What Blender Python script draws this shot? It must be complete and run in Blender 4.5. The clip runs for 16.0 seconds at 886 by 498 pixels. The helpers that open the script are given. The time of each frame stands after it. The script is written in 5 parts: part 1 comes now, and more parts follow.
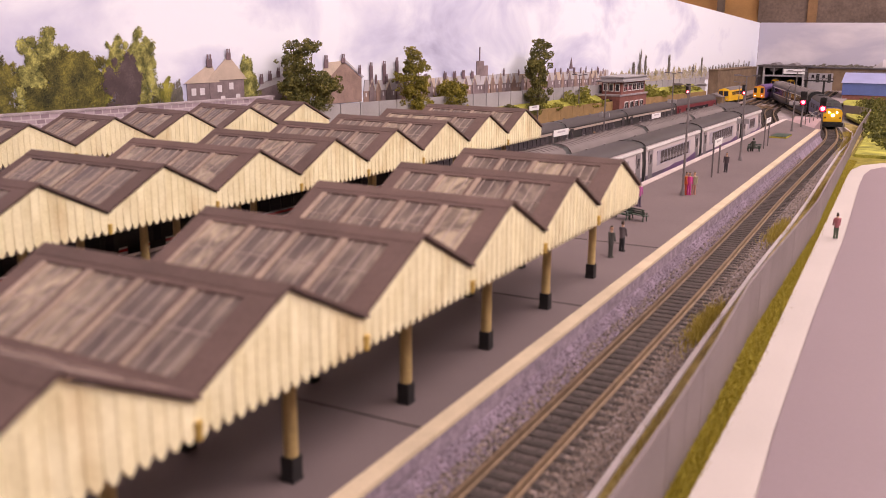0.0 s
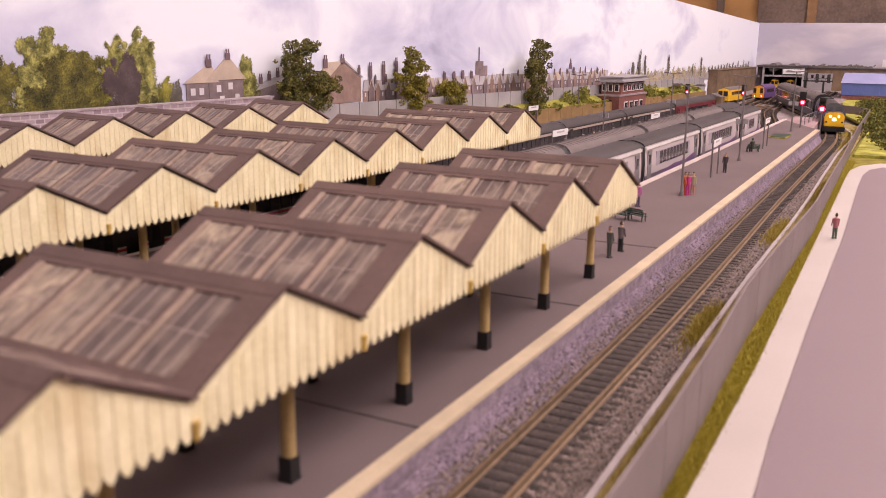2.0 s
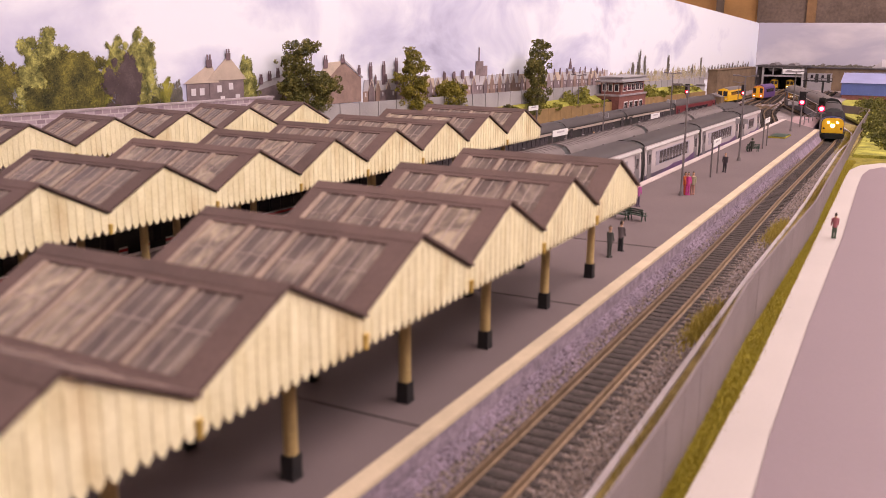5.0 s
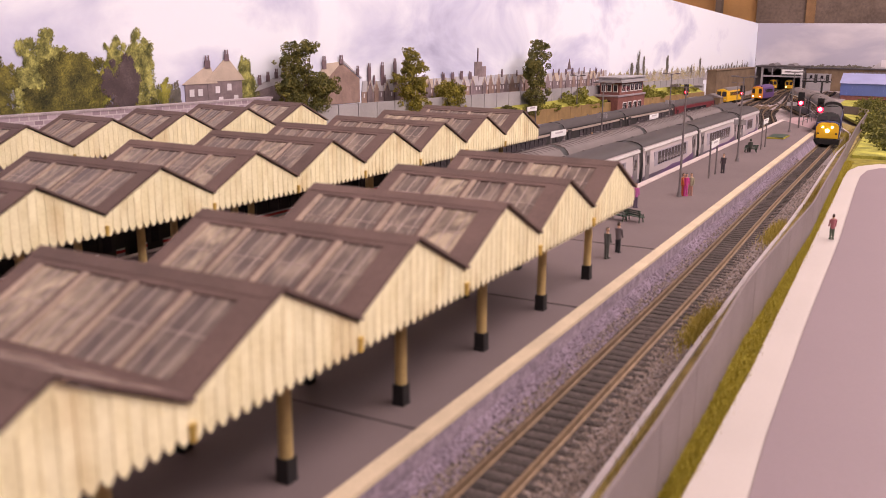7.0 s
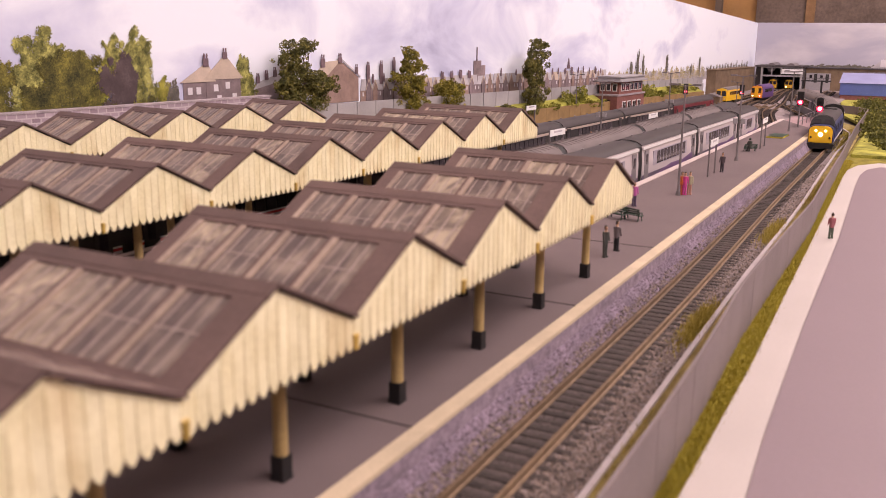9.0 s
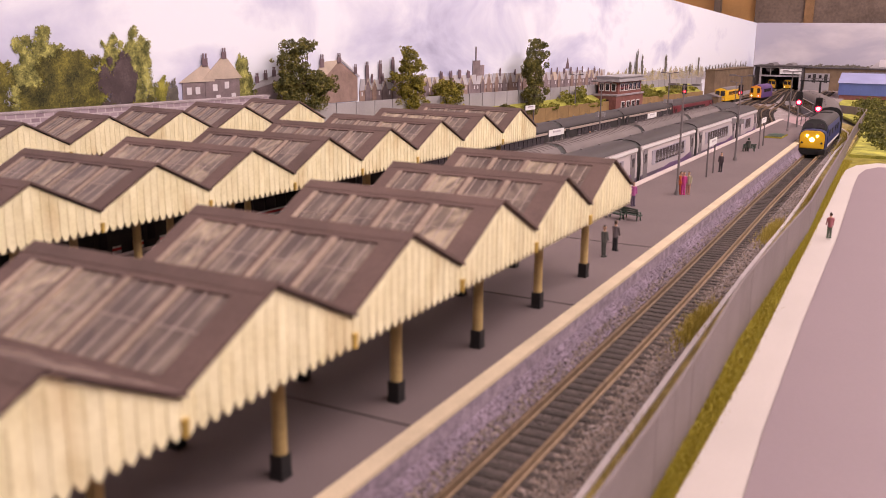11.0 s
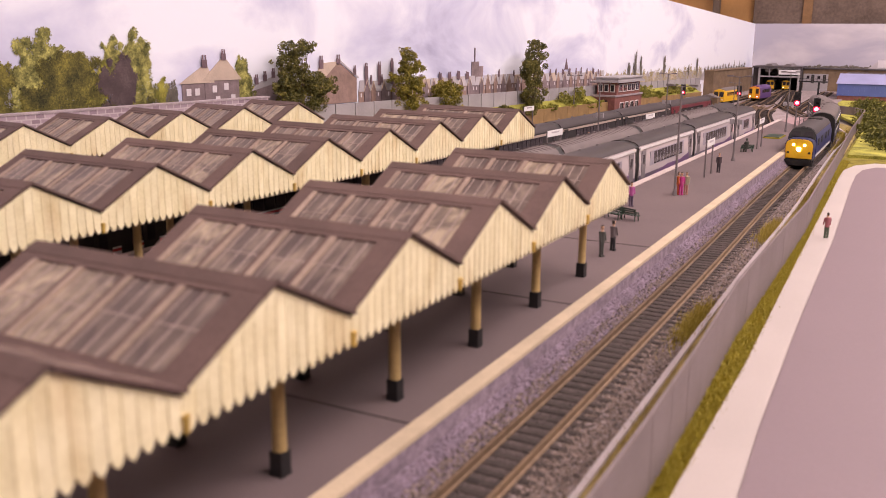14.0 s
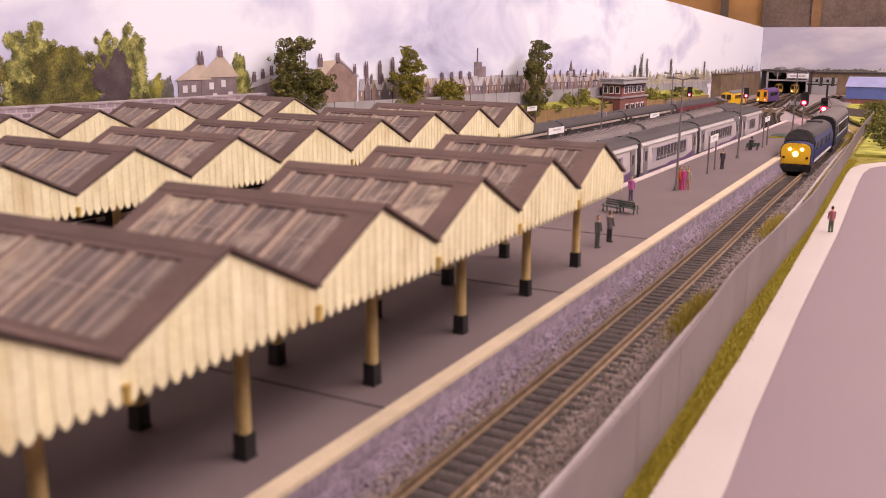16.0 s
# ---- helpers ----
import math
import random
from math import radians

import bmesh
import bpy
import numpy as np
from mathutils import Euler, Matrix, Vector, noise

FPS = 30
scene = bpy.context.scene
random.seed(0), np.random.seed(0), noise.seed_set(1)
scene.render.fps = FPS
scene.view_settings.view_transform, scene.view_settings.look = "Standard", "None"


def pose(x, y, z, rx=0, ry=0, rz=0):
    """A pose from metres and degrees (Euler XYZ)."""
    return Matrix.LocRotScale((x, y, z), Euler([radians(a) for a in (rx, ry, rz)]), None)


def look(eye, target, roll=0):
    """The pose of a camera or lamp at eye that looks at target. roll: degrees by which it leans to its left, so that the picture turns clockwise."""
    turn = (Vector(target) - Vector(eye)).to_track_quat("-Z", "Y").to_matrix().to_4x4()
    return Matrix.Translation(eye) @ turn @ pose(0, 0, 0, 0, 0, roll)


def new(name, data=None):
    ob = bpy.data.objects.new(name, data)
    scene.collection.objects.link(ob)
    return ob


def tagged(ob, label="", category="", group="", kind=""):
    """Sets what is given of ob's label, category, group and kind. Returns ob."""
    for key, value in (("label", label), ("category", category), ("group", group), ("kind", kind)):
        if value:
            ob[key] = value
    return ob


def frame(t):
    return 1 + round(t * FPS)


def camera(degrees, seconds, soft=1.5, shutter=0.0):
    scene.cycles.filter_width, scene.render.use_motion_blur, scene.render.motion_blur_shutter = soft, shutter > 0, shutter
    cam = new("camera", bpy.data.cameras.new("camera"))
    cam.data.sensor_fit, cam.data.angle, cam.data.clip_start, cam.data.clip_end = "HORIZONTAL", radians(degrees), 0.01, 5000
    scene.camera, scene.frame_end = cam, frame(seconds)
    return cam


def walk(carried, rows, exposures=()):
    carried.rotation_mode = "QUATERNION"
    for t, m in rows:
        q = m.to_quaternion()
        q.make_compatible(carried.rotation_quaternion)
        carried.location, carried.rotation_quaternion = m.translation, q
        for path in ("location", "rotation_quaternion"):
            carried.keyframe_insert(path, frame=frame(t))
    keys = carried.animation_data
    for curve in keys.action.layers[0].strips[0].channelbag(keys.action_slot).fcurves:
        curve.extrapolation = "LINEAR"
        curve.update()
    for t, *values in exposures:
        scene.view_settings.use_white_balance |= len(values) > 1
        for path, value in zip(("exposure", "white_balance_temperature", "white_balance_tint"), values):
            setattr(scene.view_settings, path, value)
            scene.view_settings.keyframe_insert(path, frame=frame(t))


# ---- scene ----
cam = camera(52.70, 16.0, soft=0.75)
MM = 0.001
# seconds, place in millimetres, turn in degrees
PATH = [
    (0.0, 113.463, -42.253, 154.687, 76.603, -0.482, 28.105),
    (0.5, 113.703, -42.328, 154.779, 76.598, -0.457, 28.102),
    (1.0, 113.653, -43.111, 154.650, 76.607, -0.473, 28.132),
    (1.5, 113.890, -42.871, 154.851, 76.589, -0.503, 28.145),
    (2.0, 114.119, -42.211, 154.874, 76.599, -0.513, 28.094),
    (2.5, 114.157, -42.448, 154.905, 76.592, -0.486, 28.082),
    (3.0, 114.293, -42.730, 155.194, 76.576, -0.513, 28.090),
    (3.5, 114.311, -43.427, 154.779, 76.604, -0.498, 28.101),
    (4.0, 114.143, -43.115, 154.802, 76.604, -0.492, 28.089),
    (6.5, 115.424, -44.565, 155.662, 76.606, -0.475, 28.074),
    (7.0, 115.680, -42.931, 155.901, 76.603, -0.494, 28.059),
    (7.5, 115.746, -43.001, 155.282, 76.599, -0.502, 28.052),
    (8.0, 115.594, -42.236, 154.723, 76.606, -0.495, 28.051),
    (8.5, 115.353, -42.891, 154.334, 76.608, -0.556, 28.066),
    (9.0, 115.966, -41.275, 154.738, 76.578, -0.566, 28.049),
    (11.5, 116.553, -42.166, 154.700, 76.582, -0.578, 27.975),
    (12.0, 116.877, -42.351, 154.396, 76.608, -0.567, 27.972),
    (12.5, 117.293, -42.100, 154.555, 76.595, -0.563, 27.980),
    (13.0, 117.730, -43.519, 154.883, 76.583, -0.580, 27.985),
    (13.5, 118.445, -44.422, 154.730, 76.599, -0.550, 27.955),
    (14.0, 118.336, -44.256, 154.768, 76.647, -0.516, 27.950),
    (14.5, 118.318, -45.271, 154.740, 76.706, -0.501, 27.990),
    (15.0, 120.241, -41.941, 155.181, 76.781, -0.432, 28.092),
    (15.5, 119.456, -40.425, 150.715, 77.006, -0.387, 28.419),
    (16.0, 123.235, -29.916, 141.250, 77.225, -0.342, 28.561),
]
walk(cam, [(t, pose(x * MM, y * MM, z * MM, a, b, c)) for t, x, y, z, a, b, c in PATH])

# ---- world and light ----
world = bpy.data.worlds.new("room_world")
scene.world = world
world.use_nodes = True
world.node_tree.nodes["Background"].inputs[0].default_value = (0.9, 0.85, 0.95, 1)
world.node_tree.nodes["Background"].inputs[1].default_value = 0.25
scene.view_settings.exposure = 0.0
# a phone held close: the near canopy lies in front of the sharp zone
cam.data.dof.use_dof = True
cam.data.dof.focus_distance = 1.25
cam.data.dof.aperture_fstop = 20.0


def room_lamp(name, eye, target, sx, sy, watts, colour):
    d = bpy.data.lights.new(name, "AREA")
    d.shape, d.size, d.size_y, d.energy, d.color = "RECTANGLE", sx, sy, watts, colour
    o = new(name, d)
    o.matrix_basis = look(eye, target)
    return o


# two unseen lamps assumed over the aisle, to the open side of the layout
room_lamp("ceiling_lamp", (0.82, 0.5, 1.3), (-0.05, 0.7, 0.0), 2.0, 0.9, 57.0, (1.0, 0.82, 0.795))
# second lamp added to brighten the far backscene
room_lamp("ceiling_lamp", (0.55, 2.1, 1.3), (-0.2, 2.1, 0.0), 1.0, 0.5, 24.0, (1.0, 0.81, 0.82))


# ---- materials ----
def mat(name, col, rough=0.6, var=0.2, scale=120.0, bump=0.15, metal=0.0, col2=None, fine=900.0, emit=0.0, stain=0.5):
    """Two scales of mottling round a base colour, fine relief, and a shade of its own for each object."""
    m = bpy.data.materials.new(name)
    m.use_nodes = True
    nt = m.node_tree
    n, l = nt.nodes, nt.links
    b = n["Principled BSDF"]
    tc = n.new("ShaderNodeTexCoord")
    oi = n.new("ShaderNodeObjectInfo")
    off = n.new("ShaderNodeVectorMath")
    off.operation = "ADD"
    l.new(tc.outputs["Object"], off.inputs[0])
    l.new(oi.outputs["Random"], off.inputs[1])
    big = n.new("ShaderNodeTexNoise")
    big.inputs["Scale"].default_value, big.inputs["Detail"].default_value = scale, 5
    sm = n.new("ShaderNodeTexNoise")
    sm.inputs["Scale"].default_value, sm.inputs["Detail"].default_value = fine, 3
    l.new(off.outputs[0], big.inputs["Vector"])
    l.new(off.outputs[0], sm.inputs["Vector"])
    mixf = n.new("ShaderNodeMix")
    mixf.data_type = "FLOAT"
    mixf.inputs["Factor"].default_value = 0.4
    l.new(big.outputs["Fac"], mixf.inputs["A"])
    l.new(sm.outputs["Fac"], mixf.inputs["B"])
    ramp = n.new("ShaderNodeValToRGB")
    ramp.color_ramp.elements[0].position, ramp.color_ramp.elements[1].position = 0.34, 0.66
    lo = [max(0, c * (1 - var)) for c in col]
    hi = [min(1, c * (1 + var)) for c in (col2 or col)]
    ramp.color_ramp.elements[0].color = (*lo, 1)
    ramp.color_ramp.elements[1].color = (*hi, 1)
    l.new(mixf.outputs["Result"], ramp.inputs["Fac"])
    hsv = n.new("ShaderNodeHueSaturation")
    mr = n.new("ShaderNodeMapRange")
    mr.inputs["To Min"].default_value, mr.inputs["To Max"].default_value = 1 - var * stain, 1 + var * stain
    l.new(oi.outputs["Random"], mr.inputs["Value"])
    l.new(mr.outputs["Result"], hsv.inputs["Value"])
    l.new(ramp.outputs["Color"], hsv.inputs["Color"])
    l.new(hsv.outputs["Color"], b.inputs["Base Color"])
    b.inputs["Roughness"].default_value, b.inputs["Metallic"].default_value = rough, metal
    if bump:
        bp = n.new("ShaderNodeBump")
        bp.inputs["Strength"].default_value, bp.inputs["Distance"].default_value = bump, 0.0006
        l.new(sm.outputs["Fac"], bp.inputs["Height"])
        l.new(bp.outputs["Normal"], b.inputs["Normal"])
    if emit:
        b.inputs["Emission Color"].default_value = (*col, 1)
        b.inputs["Emission Strength"].default_value = emit
    return m


def glow(name, col, strength):
    m = bpy.data.materials.new(name)
    m.use_nodes = True
    b = m.node_tree.nodes["Principled BSDF"]
    b.inputs["Base Color"].default_value = (*col, 1)
    b.inputs["Emission Color"].default_value = (*col, 1)
    b.inputs["Emission Strength"].default_value = strength
    return m


M_BOARD = mat("baseboard_earth", (0.16, 0.13, 0.12), 0.95, 0.3, 30)
M_BALLAST = mat("ballast_grey", (0.22, 0.175, 0.17), 0.95, 0.5, 260, 0.6, col2=(0.28, 0.225, 0.225), fine=1200)
M_VIOLET = mat("ballast_violet", (0.19, 0.145, 0.19), 0.95, 0.4, 80, 0.5, fine=1300)
M_STONE = mat("ballast_stone", (0.25, 0.205, 0.195), 0.9, 0.6, 300, 0.2, fine=1500)
M_SLEEPER = mat("sleeper_brown", (0.046, 0.034, 0.031), 0.9, 0.4, 200, 0.3)
M_RAIL = mat("rail_rust", (0.22, 0.15, 0.095), 0.5, 0.3, 150, 0.1, metal=0.4)
M_PLAT = mat("platform_tarmac", (0.135, 0.100, 0.102), 0.85, 0.12, 14, 0.25, fine=1400)
M_EDGE = mat("platform_edge_cream", (0.60, 0.485, 0.34), 0.7, 0.15, 60)
M_EDGEW = mat("platform_edge_white", (0.55, 0.46, 0.44), 0.7, 0.12, 60)
M_PWALL = mat("platform_wall_brick", (0.17, 0.11, 0.10), 0.9, 0.3, 200)
M_CREAM = mat("cream_paint", (0.79, 0.695, 0.42), 0.6, 0.11, 70, 0.08, col2=(0.84, 0.765, 0.53), stain=0.5)
def stained(m, colour, scale, lo, hi):
    """Rusty runs and damp patches over the paint of a material."""
    n, l = m.node_tree.nodes, m.node_tree.links
    b = n["Principled BSDF"]
    old = b.inputs["Base Color"].links[0].from_socket
    g = n.new("ShaderNodeNewGeometry")
    st = n.new("ShaderNodeVectorMath")
    st.operation = "MULTIPLY"
    st.inputs[1].default_value = (1, 1, 0.45)
    l.new(g.outputs["Position"], st.inputs[0])
    nz = n.new("ShaderNodeTexNoise")
    nz.inputs["Scale"].default_value, nz.inputs["Detail"].default_value = scale, 5
    l.new(st.outputs[0], nz.inputs["Vector"])
    mr = n.new("ShaderNodeMapRange")
    mr.inputs["From Min"].default_value, mr.inputs["From Max"].default_value = lo, hi
    mr.inputs["To Max"].default_value = 0.6
    l.new(nz.outputs["Fac"], mr.inputs["Value"])
    mx = n.new("ShaderNodeMix")
    mx.data_type = "RGBA"
    l.new(mr.outputs["Result"], mx.inputs["Factor"])
    l.new(old, mx.inputs["A"])
    mx.inputs["B"].default_value = (*colour, 1)
    l.new(mx.outputs["Result"], b.inputs["Base Color"])


stained(M_CREAM, (0.52, 0.36, 0.15), 55.0, 0.56, 0.74)
M_ROOF = mat("roof_brown_felt", (0.125, 0.078, 0.070), 0.75, 0.22, 60, 0.2)
M_BAR = mat("glazing_bar", (0.36, 0.285, 0.26), 0.6, 0.2, 100, 0.1)
M_RAFTER = mat("rafter_tan", (0.33, 0.25, 0.20), 0.6, 0.3, 90, 0.1)
M_POST = mat("post_cream", (0.52, 0.37, 0.16), 0.6, 0.2, 120, 0.1)
M_BLACK = mat("black_paint", (0.012, 0.011, 0.012), 0.5, 0.3, 120, 0.1)
M_AMBER = mat("amber_hopper", (0.56, 0.38, 0.10), 0.5, 0.2, 120, 0.05)
M_ROAD = mat("road_card", (0.252, 0.190, 0.212), 0.55, 0.05, 6, 0.06, fine=700)
M_PATH = mat("path_white", (0.49, 0.435, 0.41), 0.7, 0.05, 15, 0.08)
M_GRASS = mat("static_grass", (0.20, 0.165, 0.012), 0.95, 0.35, 60, 0.6, col2=(0.28, 0.235, 0.03), fine=1500)
M_FENCE = mat("fence_grey", (0.20, 0.16, 0.162), 0.6, 0.12, 40, 0.06)
M_FTOP = mat("fence_rail_grey", (0.48, 0.42, 0.43), 0.6, 0.15, 60, 0.06)
M_STONEW = mat("stone_wall_grey", (0.36, 0.30, 0.32), 0.9, 0.3, 90, 0.3)
M_CONC = mat("concrete_wall", (0.34, 0.315, 0.33), 0.85, 0.15, 25, 0.1)
M_BROWNW = mat("brown_fence", (0.27, 0.17, 0.07), 0.85, 0.2, 60, 0.2)
M_RETAIN = mat("retaining_stone", (0.20, 0.135, 0.085), 0.9, 0.3, 60, 0.3)
M_BRICK = mat("brick_red", (0.22, 0.085, 0.072), 0.85, 0.3, 150, 0.2)
M_SILVER = mat("coach_silver", (0.50, 0.43, 0.44), 0.42, 0.05, 20, 0.02)
M_DKGREY = mat("coach_roof_grey", (0.052, 0.041, 0.043), 0.65, 0.15, 40, 0.1)
M_GREYROOF = mat("coach_roof_pale", (0.15, 0.122, 0.12), 0.7, 0.15, 40, 0.1)
M_DARKC = mat("coach_dark", (0.022, 0.019, 0.020), 0.6, 0.2, 40, 0.03)
M_BEIGE = mat("coach_beige", (0.40, 0.32, 0.28), 0.45, 0.1, 40, 0.03)
M_RED = mat("stripe_red", (0.50, 0.03, 0.04), 0.4, 0.1, 40, 0.0)
M_WHITE = mat("stripe_white", (0.72, 0.68, 0.68), 0.4, 0.08, 40, 0.0)
M_WINDOW = mat("window_dark", (0.035, 0.03, 0.036), 0.12, 0.2, 40, 0.0)
M_BLUE = mat("loco_blue", (0.035, 0.040, 0.13), 0.4, 0.15, 60, 0.03)
M_COACHBLUE = mat("coach_blue", (0.065, 0.065, 0.095), 0.45, 0.12, 40, 0.03)
M_MAROON = mat("coach_maroon", (0.15, 0.022, 0.028), 0.4, 0.12, 40, 0.03)
M_YELLOW = mat("loco_yellow", (0.78, 0.46, 0.02), 0.4, 0.08, 60, 0.03)


def island_material(name, dark, light, rough=0.85, clump=60.0):
    """A shade of its own for each leaf, stone or blade, over clump shading put into the colour as noise."""
    m = bpy.data.materials.new(name)
    m.use_nodes = True
    n, l = m.node_tree.nodes, m.node_tree.links
    b = n["Principled BSDF"]
    g = n.new("ShaderNodeNewGeometry")
    tc = n.new("ShaderNodeTexCoord")
    nz = n.new("ShaderNodeTexNoise")
    nz.inputs["Scale"].default_value, nz.inputs["Detail"].default_value = clump, 4
    l.new(tc.outputs["Object"], nz.inputs["Vector"])
    mr = n.new("ShaderNodeMapRange")
    mr.inputs["From Min"].default_value, mr.inputs["From Max"].default_value = 0.33, 0.67
    l.new(nz.outputs["Fac"], mr.inputs["Value"])
    mx = n.new("ShaderNodeMix")
    mx.data_type = "FLOAT"
    mx.inputs["Factor"].default_value = 0.6
    l.new(g.outputs["Random Per Island"], mx.inputs["A"])
    l.new(mr.outputs["Result"], mx.inputs["B"])
    rp = n.new("ShaderNodeValToRGB")
    rp.color_ramp.elements[0].position, rp.color_ramp.elements[1].position = 0.12, 0.92
    rp.color_ramp.elements[0].color, rp.color_ramp.elements[1].color = (*dark, 1), (*light, 1)
    k = rp.color_ramp.elements.new(0.55)
    k.color = (*[d * 0.65 + e * 0.35 for d, e in zip(dark, light)], 1)
    l.new(mx.outputs["Result"], rp.inputs["Fac"])
    l.new(rp.outputs["Color"], b.inputs["Base Color"])
    b.inputs["Roughness"].default_value = rough
    return m


M_LEAF = island_material("leaf_dark", (0.04, 0.045, 0.010), (0.32, 0.275, 0.065), clump=110.0)
M_LEAF2 = island_material("leaf_olive", (0.08, 0.072, 0.009), (0.52, 0.43, 0.06), clump=110.0)
M_LEAF3 = island_material("leaf_bright", (0.10, 0.105, 0.012), (0.50, 0.45, 0.08))
M_PALE = island_material("leaf_pale", (0.05, 0.055, 0.012), (0.62, 0.58, 0.17), clump=120.0)
M_PRINTLEAF = island_material("printed_leaf_dark", (0.018, 0.020, 0.006), (0.30, 0.26, 0.05), clump=55.0)
M_HEDGE = island_material("leaf_hedge", (0.045, 0.05, 0.008), (0.27, 0.25, 0.04), clump=25.0)
M_DOOR = mat("coach_door_grey", (0.20, 0.175, 0.185), 0.45, 0.08, 40, 0.02)
M_SKIRT = mat("coach_skirt_violet", (0.13, 0.10, 0.14), 0.45, 0.1, 40, 0.02)
M_SWOOSH = mat("swoosh_violet", (0.17, 0.10, 0.20), 0.4, 0.1, 40, 0.0)
M_BAND = mat("smoky_band", (0.30, 0.27, 0.32), 0.3, 0.15, 25, 0.0)
M_BARK = mat("bark", (0.09, 0.06, 0.045), 0.9, 0.3, 100, 0.3)
M_SHED = mat("shed_blue", (0.10, 0.14, 0.40), 0.5, 0.1, 30, 0.05)
M_SHEDR = mat("shed_roof", (0.32, 0.33, 0.55), 0.5, 0.1, 30, 0.05)
M_DEPOT = mat("depot_dark", (0.07, 0.058, 0.062), 0.7, 0.2, 50, 0.1)
M_STEEL = mat("steel_grey", (0.19, 0.165, 0.17), 0.5, 0.2, 60, 0.05, metal=0.2)
M_WOOD = mat("roof_timber", (0.36, 0.19, 0.065), 0.7, 0.35, 9, 0.2)
M_LOFT = mat("loft_board", (0.085, 0.06, 0.045), 0.85, 0.3, 12, 0.2)
M_WALLP = mat("room_bounce_paint", (0.88, 0.83, 0.82), 0.9, 0.06, 4, 0.1)
M_SIGNW = mat("sign_white", (0.80, 0.78, 0.78), 0.5, 0.04, 60, 0.0)
M_REDLAMP = glow("signal_red_glow", (1.0, 0.20, 0.26), 9.0)
# weaker red emission that paints the halo round a signal lamp core
M_REDHALO = glow("signal_red_halo", (1.0, 0.012, 0.05), 3.5)
M_HEAD = glow("headlight_glow", (1.0, 0.86, 0.55), 9.0)


# ---- mesh helpers: millimetres in, metres out ----
def box(bm, x0, x1, y0, y1, z0, z1, m=None):
    vs = []
    for x in (x0, x1):
        for y in (y0, y1):
            for z in (z0, z1):
                p = Vector((x, y, z))
                if m:
                    p = m @ p
                vs.append(bm.verts.new(p * MM))
    for a in ((0, 1, 3, 2), (4, 6, 7, 5), (0, 4, 5, 1), (2, 3, 7, 6), (0, 2, 6, 4), (1, 5, 7, 3)):
        bm.faces.new([vs[i] for i in a])


def prism(bm, pts, axis, a, b, m=None):
    """A closed outline of (u, v) pushed along an axis from a to b."""
    def place(u, v, w):
        p = Vector((w, u, v)) if axis == "x" else Vector((u, w, v)) if axis == "y" else Vector((u, v, w))
        return (m @ p if m else p) * MM
    va = [bm.verts.new(place(u, v, a)) for u, v in pts]
    vb = [bm.verts.new(place(u, v, b)) for u, v in pts]
    bm.faces.new(va)
    bm.faces.new(vb[::-1])
    for i in range(len(pts)):
        j = (i + 1) % len(pts)
        bm.faces.new((va[i], vb[i], vb[j], va[j]))


def tube(bm, p, q, r0, r1=None, n=8):
    r1 = r0 if r1 is None else r1
    p, q = Vector(p), Vector(q)
    turn = (q - p).to_track_quat("Z", "Y").to_matrix()
    ra, rb = [], []
    for i in range(n):
        c = Vector((math.cos(2 * math.pi * i / n), math.sin(2 * math.pi * i / n), 0))
        ra.append(bm.verts.new((p + turn @ (c * r0)) * MM))
        rb.append(bm.verts.new((q + turn @ (c * r1)) * MM))
    bm.faces.new(ra[::-1])
    bm.faces.new(rb)
    for i in range(n):
        j = (i + 1) % n
        bm.faces.new((ra[i], ra[j], rb[j], rb[i]))


def ball(bm, c, r, sx=1, sy=1, sz=1, sub=1):
    m = Matrix.Translation(Vector(c) * MM) @ Matrix.Diagonal((sx * r * MM, sy * r * MM, sz * r * MM, 1))
    bmesh.ops.create_icosphere(bm, subdivisions=sub, radius=1.0, matrix=m)


def done(name, bm, material, smooth=False):
    bmesh.ops.recalc_face_normals(bm, faces=bm.faces)
    me = bpy.data.meshes.new(name)
    bm.to_mesh(me)
    bm.free()
    me.materials.append(material)
    if smooth:
        me.polygons.foreach_set("use_smooth", [True] * len(me.polygons))
        me.set_sharp_from_angle(angle=radians(40))
    return me


def part(name, bm, material, parent, label="", smooth=False):
    ob = new(name, done(name, bm, material, smooth))
    ob.parent = parent
    return tagged(ob, label)


def piece(name, me, parent, x=0, y=0, z=0, rz=0):
    ob = new(name, me)
    ob.parent = parent
    ob.matrix_basis = at(x, y, z, rz)
    return ob


def at(x, y, z, rz=0):
    return pose(x * MM, y * MM, z * MM, 0, 0, rz)


def thing(name, x, y, z, rz, label, category, group=""):
    ob = new(name)
    ob.empty_display_size = 0.01
    ob.matrix_basis = at(x, y, z, rz)
    return tagged(ob, label, category, group)


def setting(name, bm, material, label, smooth=False):
    return tagged(new(name, done(name, bm, material, smooth)), label, "", "", "structure")


def single(name, bm, material, label, category, group="", smooth=False):
    return tagged(new(name, done(name, bm, material, smooth)), label, category, group)


def sheet(bm, outline, z0, z1):
    prism(bm, outline, "z", z0, z1)


# ---- plan lines ----
def back_x(y):
    return -524 + 0.091 * (y - 680)


END_Y = 2750


def line_t1(y):
    k = min(1.0, max(0.0, (y - 420) / 480))
    x = -4.2 * k * k * (3 - 2 * k)
    if y < 1350:
        return x
    return x - ((y - 1350) ** 2 / 3600.0 if y < 1880 else 78.03 + 0.2944 * (y - 1880))


def line_t2(y):
    return -142 + 0.035 * (y - 800)


def line_t3(y):
    return -190 + 0.045 * (y - 760)


def line_t4(y):
    return -303 + 0.035 * (y - 915) + (0.0000525 * (y - 1030) ** 2 if y > 1030 else 0.0)


